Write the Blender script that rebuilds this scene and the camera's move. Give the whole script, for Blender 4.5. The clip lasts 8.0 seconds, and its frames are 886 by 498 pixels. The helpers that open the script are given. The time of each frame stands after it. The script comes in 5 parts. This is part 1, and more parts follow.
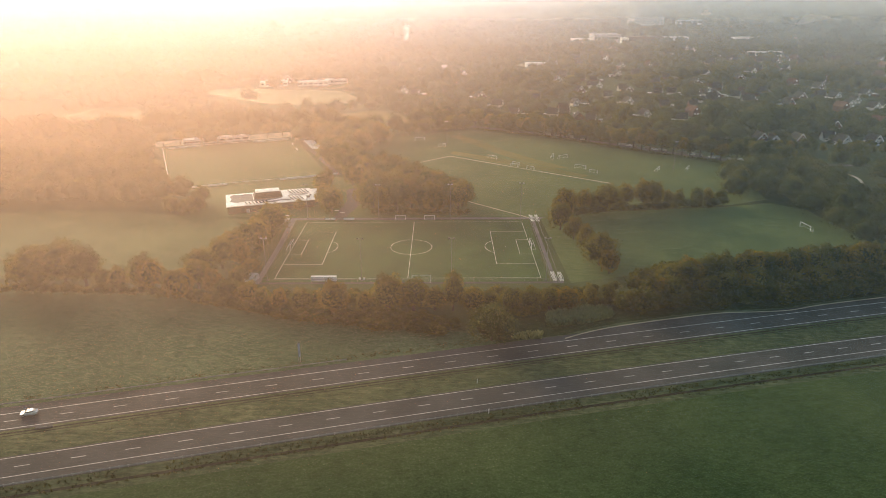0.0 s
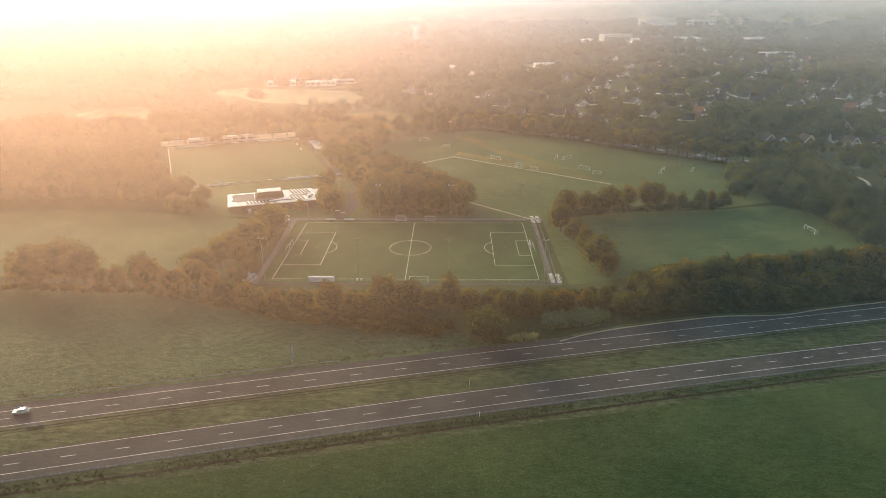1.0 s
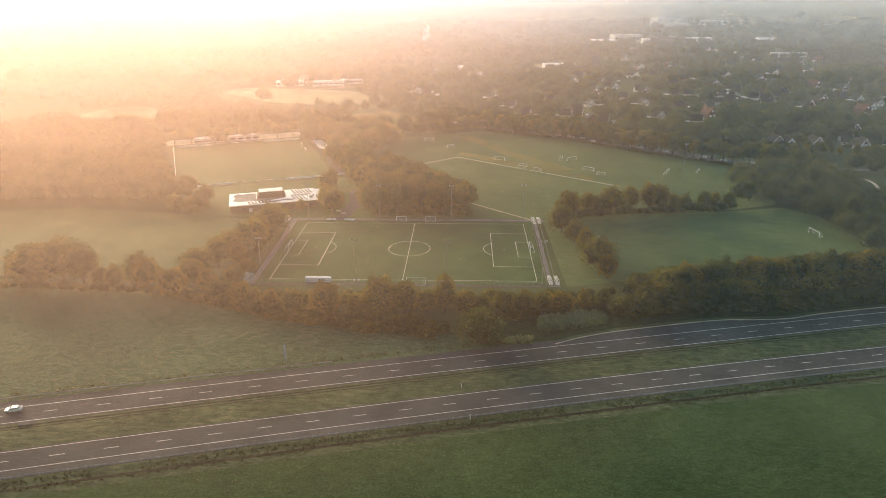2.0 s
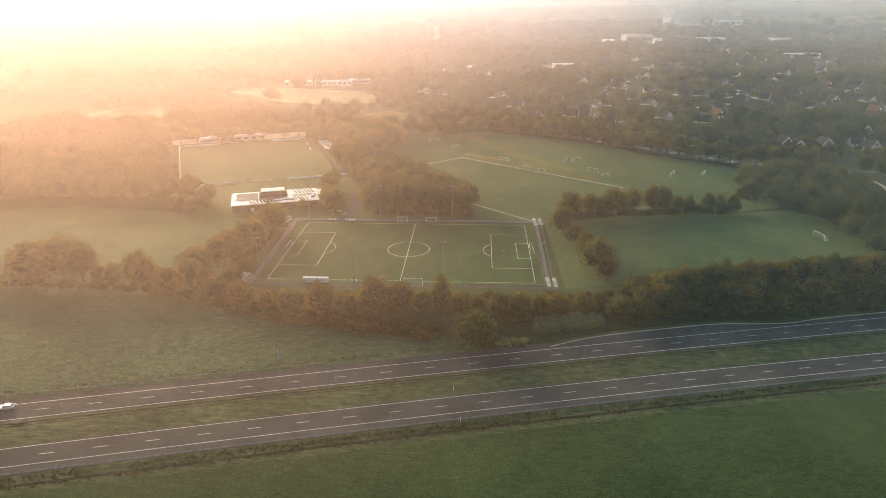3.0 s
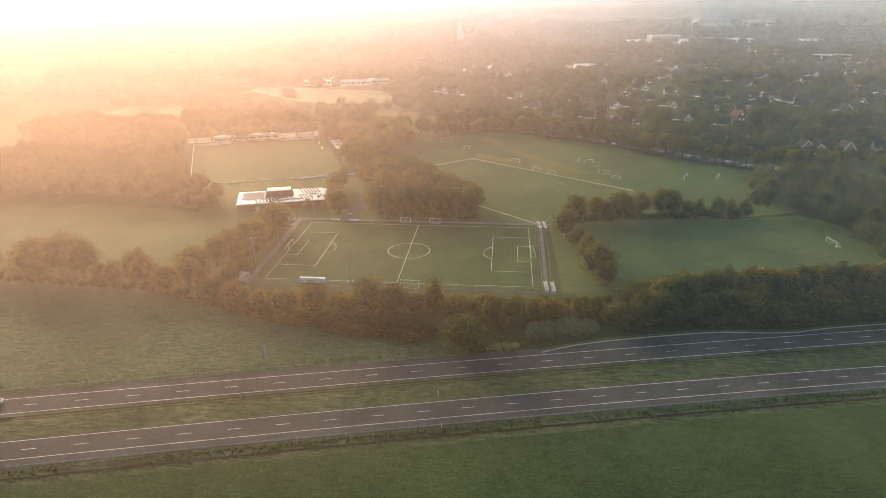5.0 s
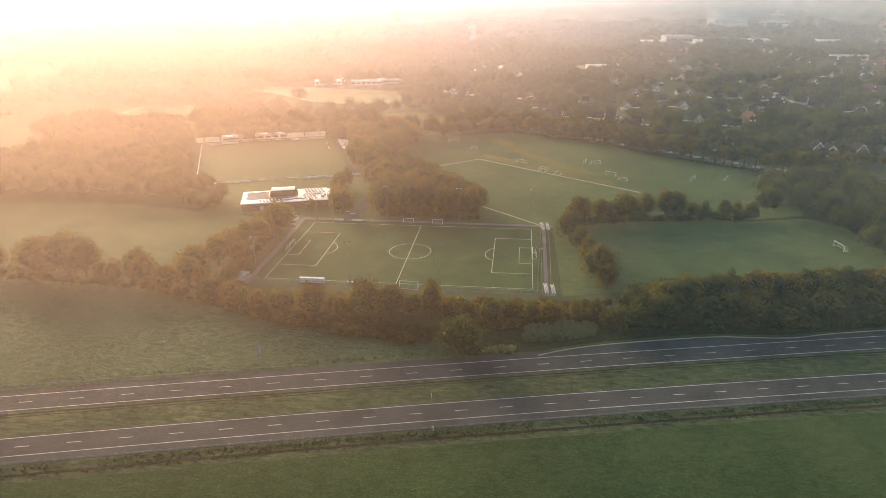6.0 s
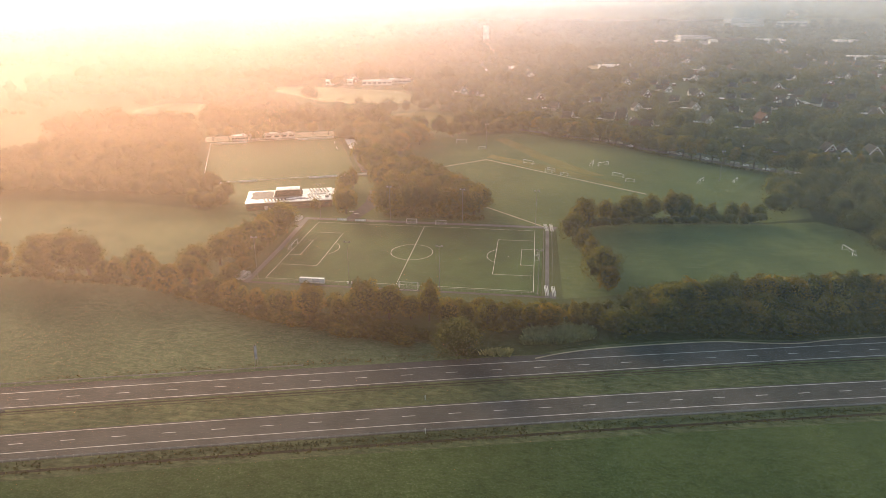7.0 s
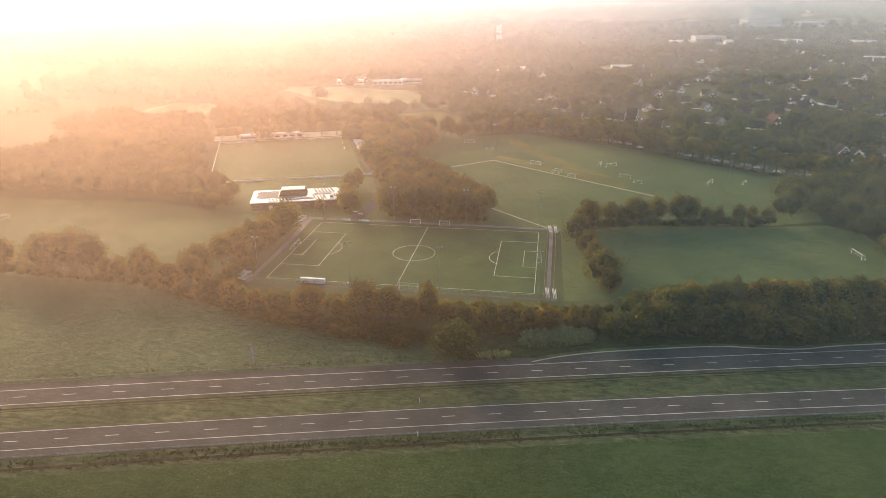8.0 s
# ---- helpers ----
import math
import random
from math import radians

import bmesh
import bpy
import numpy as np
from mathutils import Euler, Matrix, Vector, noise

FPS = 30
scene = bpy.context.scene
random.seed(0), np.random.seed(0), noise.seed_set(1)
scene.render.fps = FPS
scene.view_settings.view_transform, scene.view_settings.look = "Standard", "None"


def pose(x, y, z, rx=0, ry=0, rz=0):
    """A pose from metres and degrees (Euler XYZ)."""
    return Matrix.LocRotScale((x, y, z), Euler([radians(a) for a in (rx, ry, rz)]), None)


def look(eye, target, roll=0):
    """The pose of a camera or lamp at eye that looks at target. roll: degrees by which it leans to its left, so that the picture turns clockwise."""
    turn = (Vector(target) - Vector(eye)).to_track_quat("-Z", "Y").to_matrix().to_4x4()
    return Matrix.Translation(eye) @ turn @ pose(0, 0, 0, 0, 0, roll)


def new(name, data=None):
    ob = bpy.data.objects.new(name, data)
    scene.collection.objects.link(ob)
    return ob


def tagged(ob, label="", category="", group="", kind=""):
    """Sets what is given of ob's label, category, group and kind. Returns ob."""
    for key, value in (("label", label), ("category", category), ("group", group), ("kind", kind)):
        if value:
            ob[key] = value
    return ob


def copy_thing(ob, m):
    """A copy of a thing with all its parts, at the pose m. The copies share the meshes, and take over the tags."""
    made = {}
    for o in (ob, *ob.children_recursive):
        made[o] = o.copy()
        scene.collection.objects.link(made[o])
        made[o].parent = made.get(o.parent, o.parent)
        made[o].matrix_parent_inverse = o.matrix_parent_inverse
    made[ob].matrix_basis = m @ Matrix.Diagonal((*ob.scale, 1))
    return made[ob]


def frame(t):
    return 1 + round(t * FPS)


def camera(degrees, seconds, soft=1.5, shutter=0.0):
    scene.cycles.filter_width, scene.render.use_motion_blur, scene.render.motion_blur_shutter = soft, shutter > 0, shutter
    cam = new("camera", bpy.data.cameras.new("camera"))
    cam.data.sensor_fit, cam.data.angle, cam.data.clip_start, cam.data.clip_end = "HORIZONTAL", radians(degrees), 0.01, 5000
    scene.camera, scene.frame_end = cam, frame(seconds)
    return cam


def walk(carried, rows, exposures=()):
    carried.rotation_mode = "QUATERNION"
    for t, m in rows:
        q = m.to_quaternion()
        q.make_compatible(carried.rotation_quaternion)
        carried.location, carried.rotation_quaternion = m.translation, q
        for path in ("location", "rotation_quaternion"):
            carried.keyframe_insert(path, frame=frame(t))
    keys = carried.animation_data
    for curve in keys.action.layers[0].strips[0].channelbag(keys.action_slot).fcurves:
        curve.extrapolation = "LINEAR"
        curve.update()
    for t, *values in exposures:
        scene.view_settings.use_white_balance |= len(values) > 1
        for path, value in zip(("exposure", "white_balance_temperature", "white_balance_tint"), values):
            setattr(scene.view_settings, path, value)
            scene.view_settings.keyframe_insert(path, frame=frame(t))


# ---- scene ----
cam = camera(66.65, 8.0, soft=0.6)


def aim(x, y, z, yaw, pitch, roll):
    """The pose of a camera at x, y, z, turned left by yaw and up by pitch."""
    a, b = radians(yaw), radians(pitch)
    way = Vector((-math.sin(a) * math.cos(b), math.cos(a) * math.cos(b), math.sin(b)))
    eye = Vector((x, y, z))
    return look(eye, eye + way * 100, roll)


PATH = [
    (0.0, 13.71, -280.89, 107.46, -0.078, -21.116, -0.174),
    (0.5, 16.26, -280.34, 107.46, 0.404, -21.108, -0.181),
    (1.0, 18.86, -279.74, 107.43, 0.894, -21.101, -0.188),
    (1.5, 21.50, -279.09, 107.39, 1.395, -21.096, -0.195),
    (2.0, 24.17, -278.40, 107.35, 1.909, -21.092, -0.201),
    (2.5, 26.87, -277.67, 107.30, 2.437, -21.089, -0.208),
    (3.0, 29.59, -276.90, 107.26, 2.981, -21.087, -0.215),
    (3.5, 32.31, -276.11, 107.22, 3.539, -21.085, -0.222),
    (4.0, 35.02, -275.30, 107.18, 4.113, -21.083, -0.230),
    (4.5, 37.72, -274.46, 107.15, 4.702, -21.081, -0.239),
    (5.0, 40.40, -273.60, 107.13, 5.304, -21.079, -0.248),
    (5.5, 43.05, -272.71, 107.11, 5.918, -21.077, -0.258),
    (6.0, 45.66, -271.79, 107.09, 6.542, -21.076, -0.269),
    (6.5, 48.21, -270.83, 107.08, 7.172, -21.075, -0.280),
    (7.0, 50.71, -269.84, 107.06, 7.806, -21.074, -0.292),
    (7.5, 53.15, -268.80, 107.03, 8.439, -21.073, -0.305),
    (8.0, 55.50, -267.71, 107.00, 9.067, -21.074, -0.318),
]
walk(cam, [(t, aim(*row)) for t, *row in PATH], exposures=[(0.0, 0.78, 5920, -2), (1.5, 0.93, 5940, -1), (4.5, 0.95, 6000, 1), (8.0, 1.02, 6100, 4)])

# ---------------------------------------------------------------- light
SUN_AZ, SUN_EL = 36.0, 12.5   # degrees left of the pitch's north line, and above the horizon
world = bpy.data.worlds.new("sky")
scene.world = world
world.use_nodes = True
wn = world.node_tree.nodes
sky = wn.new("ShaderNodeTexSky")
sky.sky_type, sky.sun_disc = "NISHITA", False
sky.sun_elevation, sky.sun_rotation = radians(SUN_EL), radians(-SUN_AZ)
sky.air_density, sky.dust_density, sky.ozone_density = 1.0, 2.0, 1.0
world.node_tree.links.new(sky.outputs["Color"], wn["Background"].inputs["Color"])
wn["Background"].inputs["Strength"].default_value = 0.14
scene.cycles.transparent_max_bounces = 24   # the thin see-through haze sheets lie behind one another

sun = new("sun", bpy.data.lights.new("sun", "SUN"))
sun.data.energy, sun.data.angle, sun.data.color = 5.0, radians(20.0), (1.0, 0.69, 0.45)
_a, _e = radians(SUN_AZ), radians(SUN_EL)
TO_SUN = Vector((-math.sin(_a) * math.cos(_e), math.cos(_a) * math.cos(_e), math.sin(_e)))
sun.matrix_world = look(TO_SUN * 900, (0, 0, 0))

# ---------------------------------------------------------------- materials
def nodes_of(name):
    m = bpy.data.materials.new(name)
    m.use_nodes = True
    t = m.node_tree
    return m, t.nodes, t.links, t.nodes["Principled BSDF"]


def setv(node, **values):
    for key, value in values.items():
        node.inputs[key.replace("_", " ")].default_value = value


def noise_tex(n, l, coord, scale, detail=4.0, rough=0.6, stretch=None):
    tex = n.new("ShaderNodeTexNoise")
    setv(tex, Scale=scale, Detail=detail, Roughness=rough)
    if stretch:
        mp = n.new("ShaderNodeMapping")
        mp.inputs["Scale"].default_value = stretch[:3]
        if len(stretch) > 3:
            mp.inputs["Rotation"].default_value = (0, 0, radians(stretch[3]))
        l.new(coord, mp.inputs["Vector"])
        coord = mp.outputs["Vector"]
    l.new(coord, tex.inputs["Vector"])
    return tex.outputs["Fac"]


def ramp(n, l, fac, *stops):
    r = n.new("ShaderNodeValToRGB")
    while len(r.color_ramp.elements) < len(stops):
        r.color_ramp.elements.new(0.5)
    for e, (p, c) in zip(r.color_ramp.elements, stops):
        e.position, e.color = p, (*c, 1) if len(c) == 3 else c
    l.new(fac, r.inputs["Fac"])
    return r.outputs["Color"]


def mix(n, l, kind, fac, a, b):
    m = n.new("ShaderNodeMix")
    m.data_type, m.blend_type = "RGBA", kind
    for sock, v in ((m.inputs["Factor"], fac), (m.inputs["A"], a), (m.inputs["B"], b)):
        if hasattr(v, "is_output"):
            l.new(v, sock)
        else:
            sock.default_value = v if isinstance(v, (int, float)) else (*v, 1)
    return m.outputs["Result"]


def bump(n, l, height, strength, distance, bsdf):
    b = n.new("ShaderNodeBump")
    setv(b, Strength=strength, Distance=distance)
    l.new(height, b.inputs["Height"])
    l.new(b.outputs["Normal"], bsdf.inputs["Normal"])


def surface(name, dark, light, scale=1.0, big=0.05, rough=0.8, spec=0.3, relief=0.3, depth=0.05, metal=0.0, stretch=None, sheen=0.0, object_space=False, vary=0.0):
    """Two scales of mottling between a dark and a light colour, with fine relief."""
    m, n, l, b = nodes_of(name)
    if object_space:
        co = n.new("ShaderNodeTexCoord").outputs["Object"]
    else:
        co = n.new("ShaderNodeNewGeometry").outputs["Position"]
    fine = noise_tex(n, l, co, scale, 5.0, 0.65, stretch)
    wide = noise_tex(n, l, co, big, 4.0, 0.6)
    c = ramp(n, l, fine, (0.3, dark), (0.7, light))
    w = ramp(n, l, wide, (0.32, (0.68, 0.70, 0.66)), (0.68, (1.2, 1.17, 1.1)))
    c = mix(n, l, "MULTIPLY", 1.0, c, w)
    if vary:
        r = n.new("ShaderNodeObjectInfo").outputs["Random"]
        v = ramp(n, l, r, (0.0, (1 - vary, 1 - vary, 1 - vary)), (1.0, (1 + vary, 1 + vary * 0.9, 1 + vary * 0.8)))
        c = mix(n, l, "MULTIPLY", 1.0, c, v)
    l.new(c, b.inputs["Base Color"])
    setv(b, Roughness=rough, Metallic=metal)
    b.inputs["Specular IOR Level"].default_value = spec
    b.inputs["Sheen Weight"].default_value = sheen
    b.inputs["Sheen Roughness"].default_value = 0.4
    if relief:
        bump(n, l, fine, relief, depth, b)
    return m


def meadow(name, dark, light, straw, patch=0.02, streak=None, sheen=0.0, gloss=0.03, grain=0.45, speck=1.6, depth=0.2, seed_from=0.66, dew=0.0):
    """Grass: blades, tufts, wide patches and a little straw colour."""
    m, n, l, b = nodes_of(name)
    co = n.new("ShaderNodeNewGeometry").outputs["Position"]
    blades = noise_tex(n, l, co, 2.2, 6.0, 0.75)
    tufts = noise_tex(n, l, co, grain, 5.0, 0.65, streak)
    wide = noise_tex(n, l, co, patch, 4.0, 0.6)
    c = ramp(n, l, blades, (0.36, dark), (0.64, light))
    s = ramp(n, l, tufts, (0.46, (0, 0, 0)), (0.7, (0.8, 0.8, 0.8)))
    c = mix(n, l, "MIX", s, c, straw)
    seeds = noise_tex(n, l, co, speck, 3.0, 0.6)
    c = mix(n, l, "MIX", ramp(n, l, seeds, (seed_from, (0, 0, 0)), (seed_from + 0.08, (0.75, 0.75, 0.75))), c, tuple(1.5 * q for q in straw))
    w = ramp(n, l, wide, (0.3, (0.66, 0.72, 0.66)), (0.7, (1.22, 1.14, 1.05)))
    c = mix(n, l, "MULTIPLY", 1.0, c, w)
    if dew:
        lie = noise_tex(n, l, co, 0.5, 5.0, 0.7, (0.6, 1.1, 1, -10))
        c = mix(n, l, "MULTIPLY", 1.0, c, ramp(n, l, lie, (0.36, (1 - dew, 1 - dew, 1 - dew)), (0.66, (1 + dew, 1 + dew, 1 + 1.2 * dew))))
        fleck = noise_tex(n, l, co, 0.8, 3.0, 0.7, (0.6, 1.1, 1, -6))
        c = mix(n, l, "MIX", ramp(n, l, fleck, (0.6, (0, 0, 0)), (0.72, (dew, dew, dew))), c, tuple(1.7 * q for q in straw))
    l.new(c, b.inputs["Base Color"])
    setv(b, Roughness=0.8)
    b.inputs["Specular IOR Level"].default_value = gloss
    b.inputs["Sheen Weight"].default_value = sheen
    b.inputs["Sheen Roughness"].default_value = 0.5
    h = mix(n, l, "ADD", 0.6, blades, tufts)
    bump(n, l, h, 0.6, depth, b)
    return m


def foliage(name, tones, autumn=None, wide=0.06, thin=0.48):
    """Leaves: tone by leaf, by plant and by stretch of wood; light shines through them."""
    m, n, l, b = nodes_of(name)
    g = n.new("ShaderNodeNewGeometry")
    each = ramp(n, l, g.outputs["Random Per Island"], (0.0, tones[0]), (0.55, tones[1]), (1.0, tones[2]))
    rnd = n.new("ShaderNodeObjectInfo").outputs["Random"]
    stops = [(0.0, (0.72, 0.82, 0.75)), (0.5, (1.0, 1.0, 1.0)), (0.82, (1.15, 1.05, 0.88))]
    if autumn:
        stops += [(0.9, autumn), (1.0, autumn)]
    plant = ramp(n, l, rnd, *stops)
    c = mix(n, l, "MULTIPLY", 1.0, each, plant)
    tone = noise_tex(n, l, g.outputs["Position"], wide, 3.0, 0.6)
    c = mix(n, l, "MULTIPLY", 1.0, c, ramp(n, l, tone, (0.3, (0.6, 0.66, 0.64)), (0.7, (1.3, 1.2, 1.05))))
    tone = noise_tex(n, l, g.outputs["Position"], 0.11, 2.0, 0.5)
    c = mix(n, l, "MULTIPLY", 1.0, c, ramp(n, l, tone, (0.34, (0.62, 0.68, 0.7)), (0.66, (1.2, 1.1, 0.96))))
    l.new(c, b.inputs["Base Color"])
    setv(b, Roughness=0.85)
    b.inputs["Specular IOR Level"].default_value = 0.02
    tr = n.new("ShaderNodeBsdfTranslucent")
    l.new(mix(n, l, "MULTIPLY", 1.0, c, (4.7, 3.4, 1.8)), tr.inputs["Color"])
    ms = n.new("ShaderNodeMixShader")
    ms.inputs["Fac"].default_value = thin
    l.new(b.outputs["BSDF"], ms.inputs[1])
    l.new(tr.outputs["BSDF"], ms.inputs[2])
    l.new(ms.outputs["Shader"], n["Material Output"].inputs["Surface"])
    return m


def paint(name, colour, rough=0.5, spec=0.4, metal=0.0):
    c = Vector(colour)
    return surface(name, tuple(c * 0.86), tuple(c * 1.05), scale=3.0, big=0.4, rough=rough, spec=spec, relief=0.05, depth=0.01, metal=metal, object_space=True)


M_FAR = surface("far_land", (0.045, 0.06, 0.024), (0.095, 0.11, 0.042), scale=0.02, big=0.003, rough=0.95, spec=0.08, relief=0)
M_MEADOW = meadow("meadow_grass", (0.05, 0.08, 0.034), (0.098, 0.136, 0.06), (0.16, 0.187, 0.12), streak=(1, 1.8, 1, -14), grain=0.9, depth=0.15, dew=0.22)
M_LUSH = meadow("lush_grass", (0.036, 0.055, 0.017), (0.062, 0.092, 0.031), (0.088, 0.114, 0.052), patch=0.03, streak=(1, 1.15, 1, -14), grain=1.3, speck=1.3, depth=0.2, seed_from=0.63, dew=0.16)
M_VERGE = meadow("verge_grass", (0.048, 0.064, 0.028), (0.094, 0.112, 0.05), (0.125, 0.132, 0.07), patch=0.05, streak=(0.4, 2.4, 1, 14), dew=0.35)
M_SPORT = meadow("sports_grass", (0.07, 0.098, 0.036), (0.112, 0.148, 0.056), (0.15, 0.172, 0.075), patch=0.02, streak=(0.25, 2, 1, 40), dew=0.1)
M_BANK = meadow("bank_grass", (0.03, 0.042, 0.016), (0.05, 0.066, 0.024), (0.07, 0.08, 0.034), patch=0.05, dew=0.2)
M_PALE = meadow("pale_grass", (0.2, 0.2, 0.095), (0.32, 0.3, 0.16), (0.4, 0.35, 0.21), patch=0.015)
M_WORN_LIT = meadow("worn_lit_turf", (0.1, 0.11, 0.035), (0.16, 0.16, 0.05), (0.22, 0.2, 0.07), patch=0.03, streak=(0.3, 2, 1, -38))
M_TURF = surface("artificial_turf", (0.05, 0.084, 0.027), (0.071, 0.113, 0.036), scale=2.5, big=0.06, rough=0.9, spec=0.08, relief=0.3, depth=0.03)
M_ASPHALT = surface("asphalt", (0.062, 0.058, 0.053), (0.094, 0.089, 0.082), scale=1.2, big=0.05, rough=0.9, spec=0.12, relief=0.15, depth=0.02, stretch=(0.25, 2.5, 1, 14))
M_SHOULDER = surface("old_asphalt", (0.06, 0.055, 0.05), (0.1, 0.092, 0.08), scale=0.9, big=0.08, rough=0.85, spec=0.3, relief=0.2, depth=0.02)
M_LINE = surface("road_paint", (0.5, 0.49, 0.47), (0.66, 0.65, 0.62), scale=2.0, big=0.1, rough=0.6, spec=0.35, relief=0.1, depth=0.01)
M_PITCHLINE = surface("pitch_paint", (0.55, 0.57, 0.48), (0.68, 0.69, 0.6), scale=2.0, big=0.1, rough=0.7, spec=0.3, relief=0.1, depth=0.01)
M_PAVER = surface("grey_pavers", (0.1, 0.095, 0.09), (0.155, 0.148, 0.14), scale=1.5, big=0.12, rough=0.75, spec=0.35, relief=0.3, depth=0.02)
M_SAND = surface("sandy_path", (0.3, 0.26, 0.18), (0.45, 0.4, 0.3), scale=1.2, big=0.1, rough=0.9, spec=0.2, relief=0.3, depth=0.03)
M_SOIL = surface("dark_soil", (0.025, 0.022, 0.015), (0.06, 0.05, 0.03), scale=0.8, big=0.1, rough=0.95, spec=0.1, relief=0.6, depth=0.1)
M_STEEL = surface("galvanised_steel", (0.17, 0.17, 0.165), (0.27, 0.27, 0.255), scale=2.0, big=0.3, rough=0.65, spec=0.35, relief=0.05, depth=0.01, metal=0.25)
M_WHITE = paint("white_paint", (0.8, 0.8, 0.78), 0.45)
M_CREAM = paint("cream_render", (0.4, 0.38, 0.34), 0.8, 0.2)
M_GREYWALL = paint("grey_cladding", (0.42, 0.43, 0.45), 0.6)
M_BLACK = paint("black_timber", (0.03, 0.028, 0.026), 0.7, 0.2)
M_DARKBRICK = surface("dark_brick", (0.05, 0.038, 0.032), (0.085, 0.062, 0.05), scale=4.0, big=0.3, rough=0.85, spec=0.2, relief=0.2, depth=0.02, object_space=True)
M_MEMBRANE = surface("grey_membrane", (0.16, 0.15, 0.148), (0.24, 0.225, 0.22), scale=0.8, big=0.15, rough=0.8, spec=0.2, relief=0.1, depth=0.02, object_space=True)
M_BRICK = surface("red_brick", (0.085, 0.05, 0.04), (0.14, 0.08, 0.06), scale=4.0, big=0.3, rough=0.85, spec=0.2, relief=0.2, depth=0.02, object_space=True, vary=0.25)
M_TILE = surface("roof_tile", (0.028, 0.027, 0.027), (0.048, 0.045, 0.044), scale=2.5, big=0.2, rough=0.9, spec=0.12, relief=0.4, depth=0.05, stretch=(1, 6, 1), object_space=True, vary=0.3)
M_REDTILE = surface("red_roof_tile", (0.11, 0.055, 0.04), (0.16, 0.085, 0.065), scale=2.5, big=0.2, rough=0.9, spec=0.12, relief=0.4, depth=0.05, stretch=(1, 6, 1), object_space=True, vary=0.25)
M_FLATROOF = surface("bright_roofing", (0.6, 0.6, 0.6), (0.8, 0.8, 0.78), scale=0.8, big=0.2, rough=0.3, spec=0.6, relief=0.1, depth=0.02, object_space=True)
M_SOLAR = surface("solar_glass", (0.02, 0.025, 0.04), (0.04, 0.045, 0.06), scale=1.0, big=0.2, rough=0.25, spec=0.6, relief=0, object_space=True)
M_GLASS = surface("window_glass", (0.03, 0.035, 0.04), (0.06, 0.065, 0.07), scale=0.5, big=0.2, rough=0.12, spec=0.7, relief=0, object_space=True)
M_BARK = surface("bark", (0.05, 0.04, 0.03), (0.12, 0.1, 0.075), scale=3.0, big=0.5, rough=0.9, spec=0.15, relief=0.6, depth=0.05, stretch=(3, 3, 0.6), object_space=True)
M_LEAF = foliage("broad_leaves", ((0.0429, 0.0611, 0.0210), (0.0535, 0.0708, 0.0248), (0.0668, 0.0810, 0.0286)), autumn=(1.3, 1.02, 0.7))
M_DARKLEAF = foliage("dark_leaves", ((0.05, 0.07, 0.03), (0.07, 0.092, 0.042), (0.1, 0.12, 0.062)), wide=0.12, thin=0.22)
M_HEDGE = foliage("hedge_leaves", ((0.0328, 0.0483, 0.0173), (0.0406, 0.0570, 0.0202), (0.0520, 0.0657, 0.0241)), wide=0.12)
M_WOOD = foliage("far_leaves", ((0.0429, 0.0578, 0.0224), (0.0523, 0.0679, 0.0261), (0.0652, 0.0788, 0.0317)), wide=0.035, thin=0.27)
# Darker tones stand in for the shade inside a crown.
M_INNER_SHADE = foliage("shaded_inner_leaves", ((0.034, 0.046, 0.019), (0.04, 0.053, 0.021), (0.047, 0.059, 0.024)), thin=0.15)
M_REED = foliage("reed_leaves", ((0.13, 0.17, 0.1), (0.2, 0.25, 0.15), (0.28, 0.33, 0.21)), thin=0.15)
M_WEED = foliage("verge_weeds", ((0.055, 0.066, 0.025), (0.085, 0.092, 0.038), (0.13, 0.125, 0.06)), wide=0.2, thin=0.08)
M_SILVER = surface("silver_car_paint", (0.5, 0.5, 0.5), (0.6, 0.6, 0.6), scale=2, big=0.5, rough=0.25, spec=0.6, relief=0, metal=0.6, object_space=True)
M_RUBBER = paint("rubber", (0.02, 0.02, 0.02), 0.8, 0.2)
M_RED = paint("red_lens", (0.4, 0.03, 0.02), 0.3)
M_BLUE = paint("blue_board", (0.27, 0.3, 0.35), 0.5)
M_NET = paint("net_cord", (0.7, 0.7, 0.68), 0.8, 0.1)
M_LAMP = paint("lamp_glass", (0.55, 0.55, 0.52), 0.3, 0.6)

# ---------------------------------------------------------------- building tools
rng = np.random.default_rng(7)


def mesh_of(name, verts, faces, mats):
    me = bpy.data.meshes.new(name)
    me.from_pydata([tuple(map(float, v)) for v in verts], [], [tuple(map(int, q)) for q in faces])
    for m in mats if isinstance(mats, (list, tuple)) else [mats]:
        me.materials.append(m)
    me.update()
    return me


def solid(name, verts, faces, mat, parent=None, label="", rounded=False):
    ob = new(name, mesh_of(name, verts, faces, mat))
    if rounded:
        ob.data.polygons.foreach_set("use_smooth", [True] * len(ob.data.polygons))
    if parent is not None:
        ob.parent = parent
    return tagged(ob, label)


def part(name, bm, mat, parent, label=""):
    """Links a bmesh as one mesh object under a thing or a part."""
    me = bpy.data.meshes.new(name)
    bm.to_mesh(me)
    bm.free()
    me.materials.append(mat)
    ob = new(name, me)
    ob.parent = parent
    return tagged(ob, label)


def shared(name, me, parent, m):
    """Another part on the same mesh."""
    ob = new(name, me)
    ob.parent = parent
    ob.matrix_basis = m
    return ob


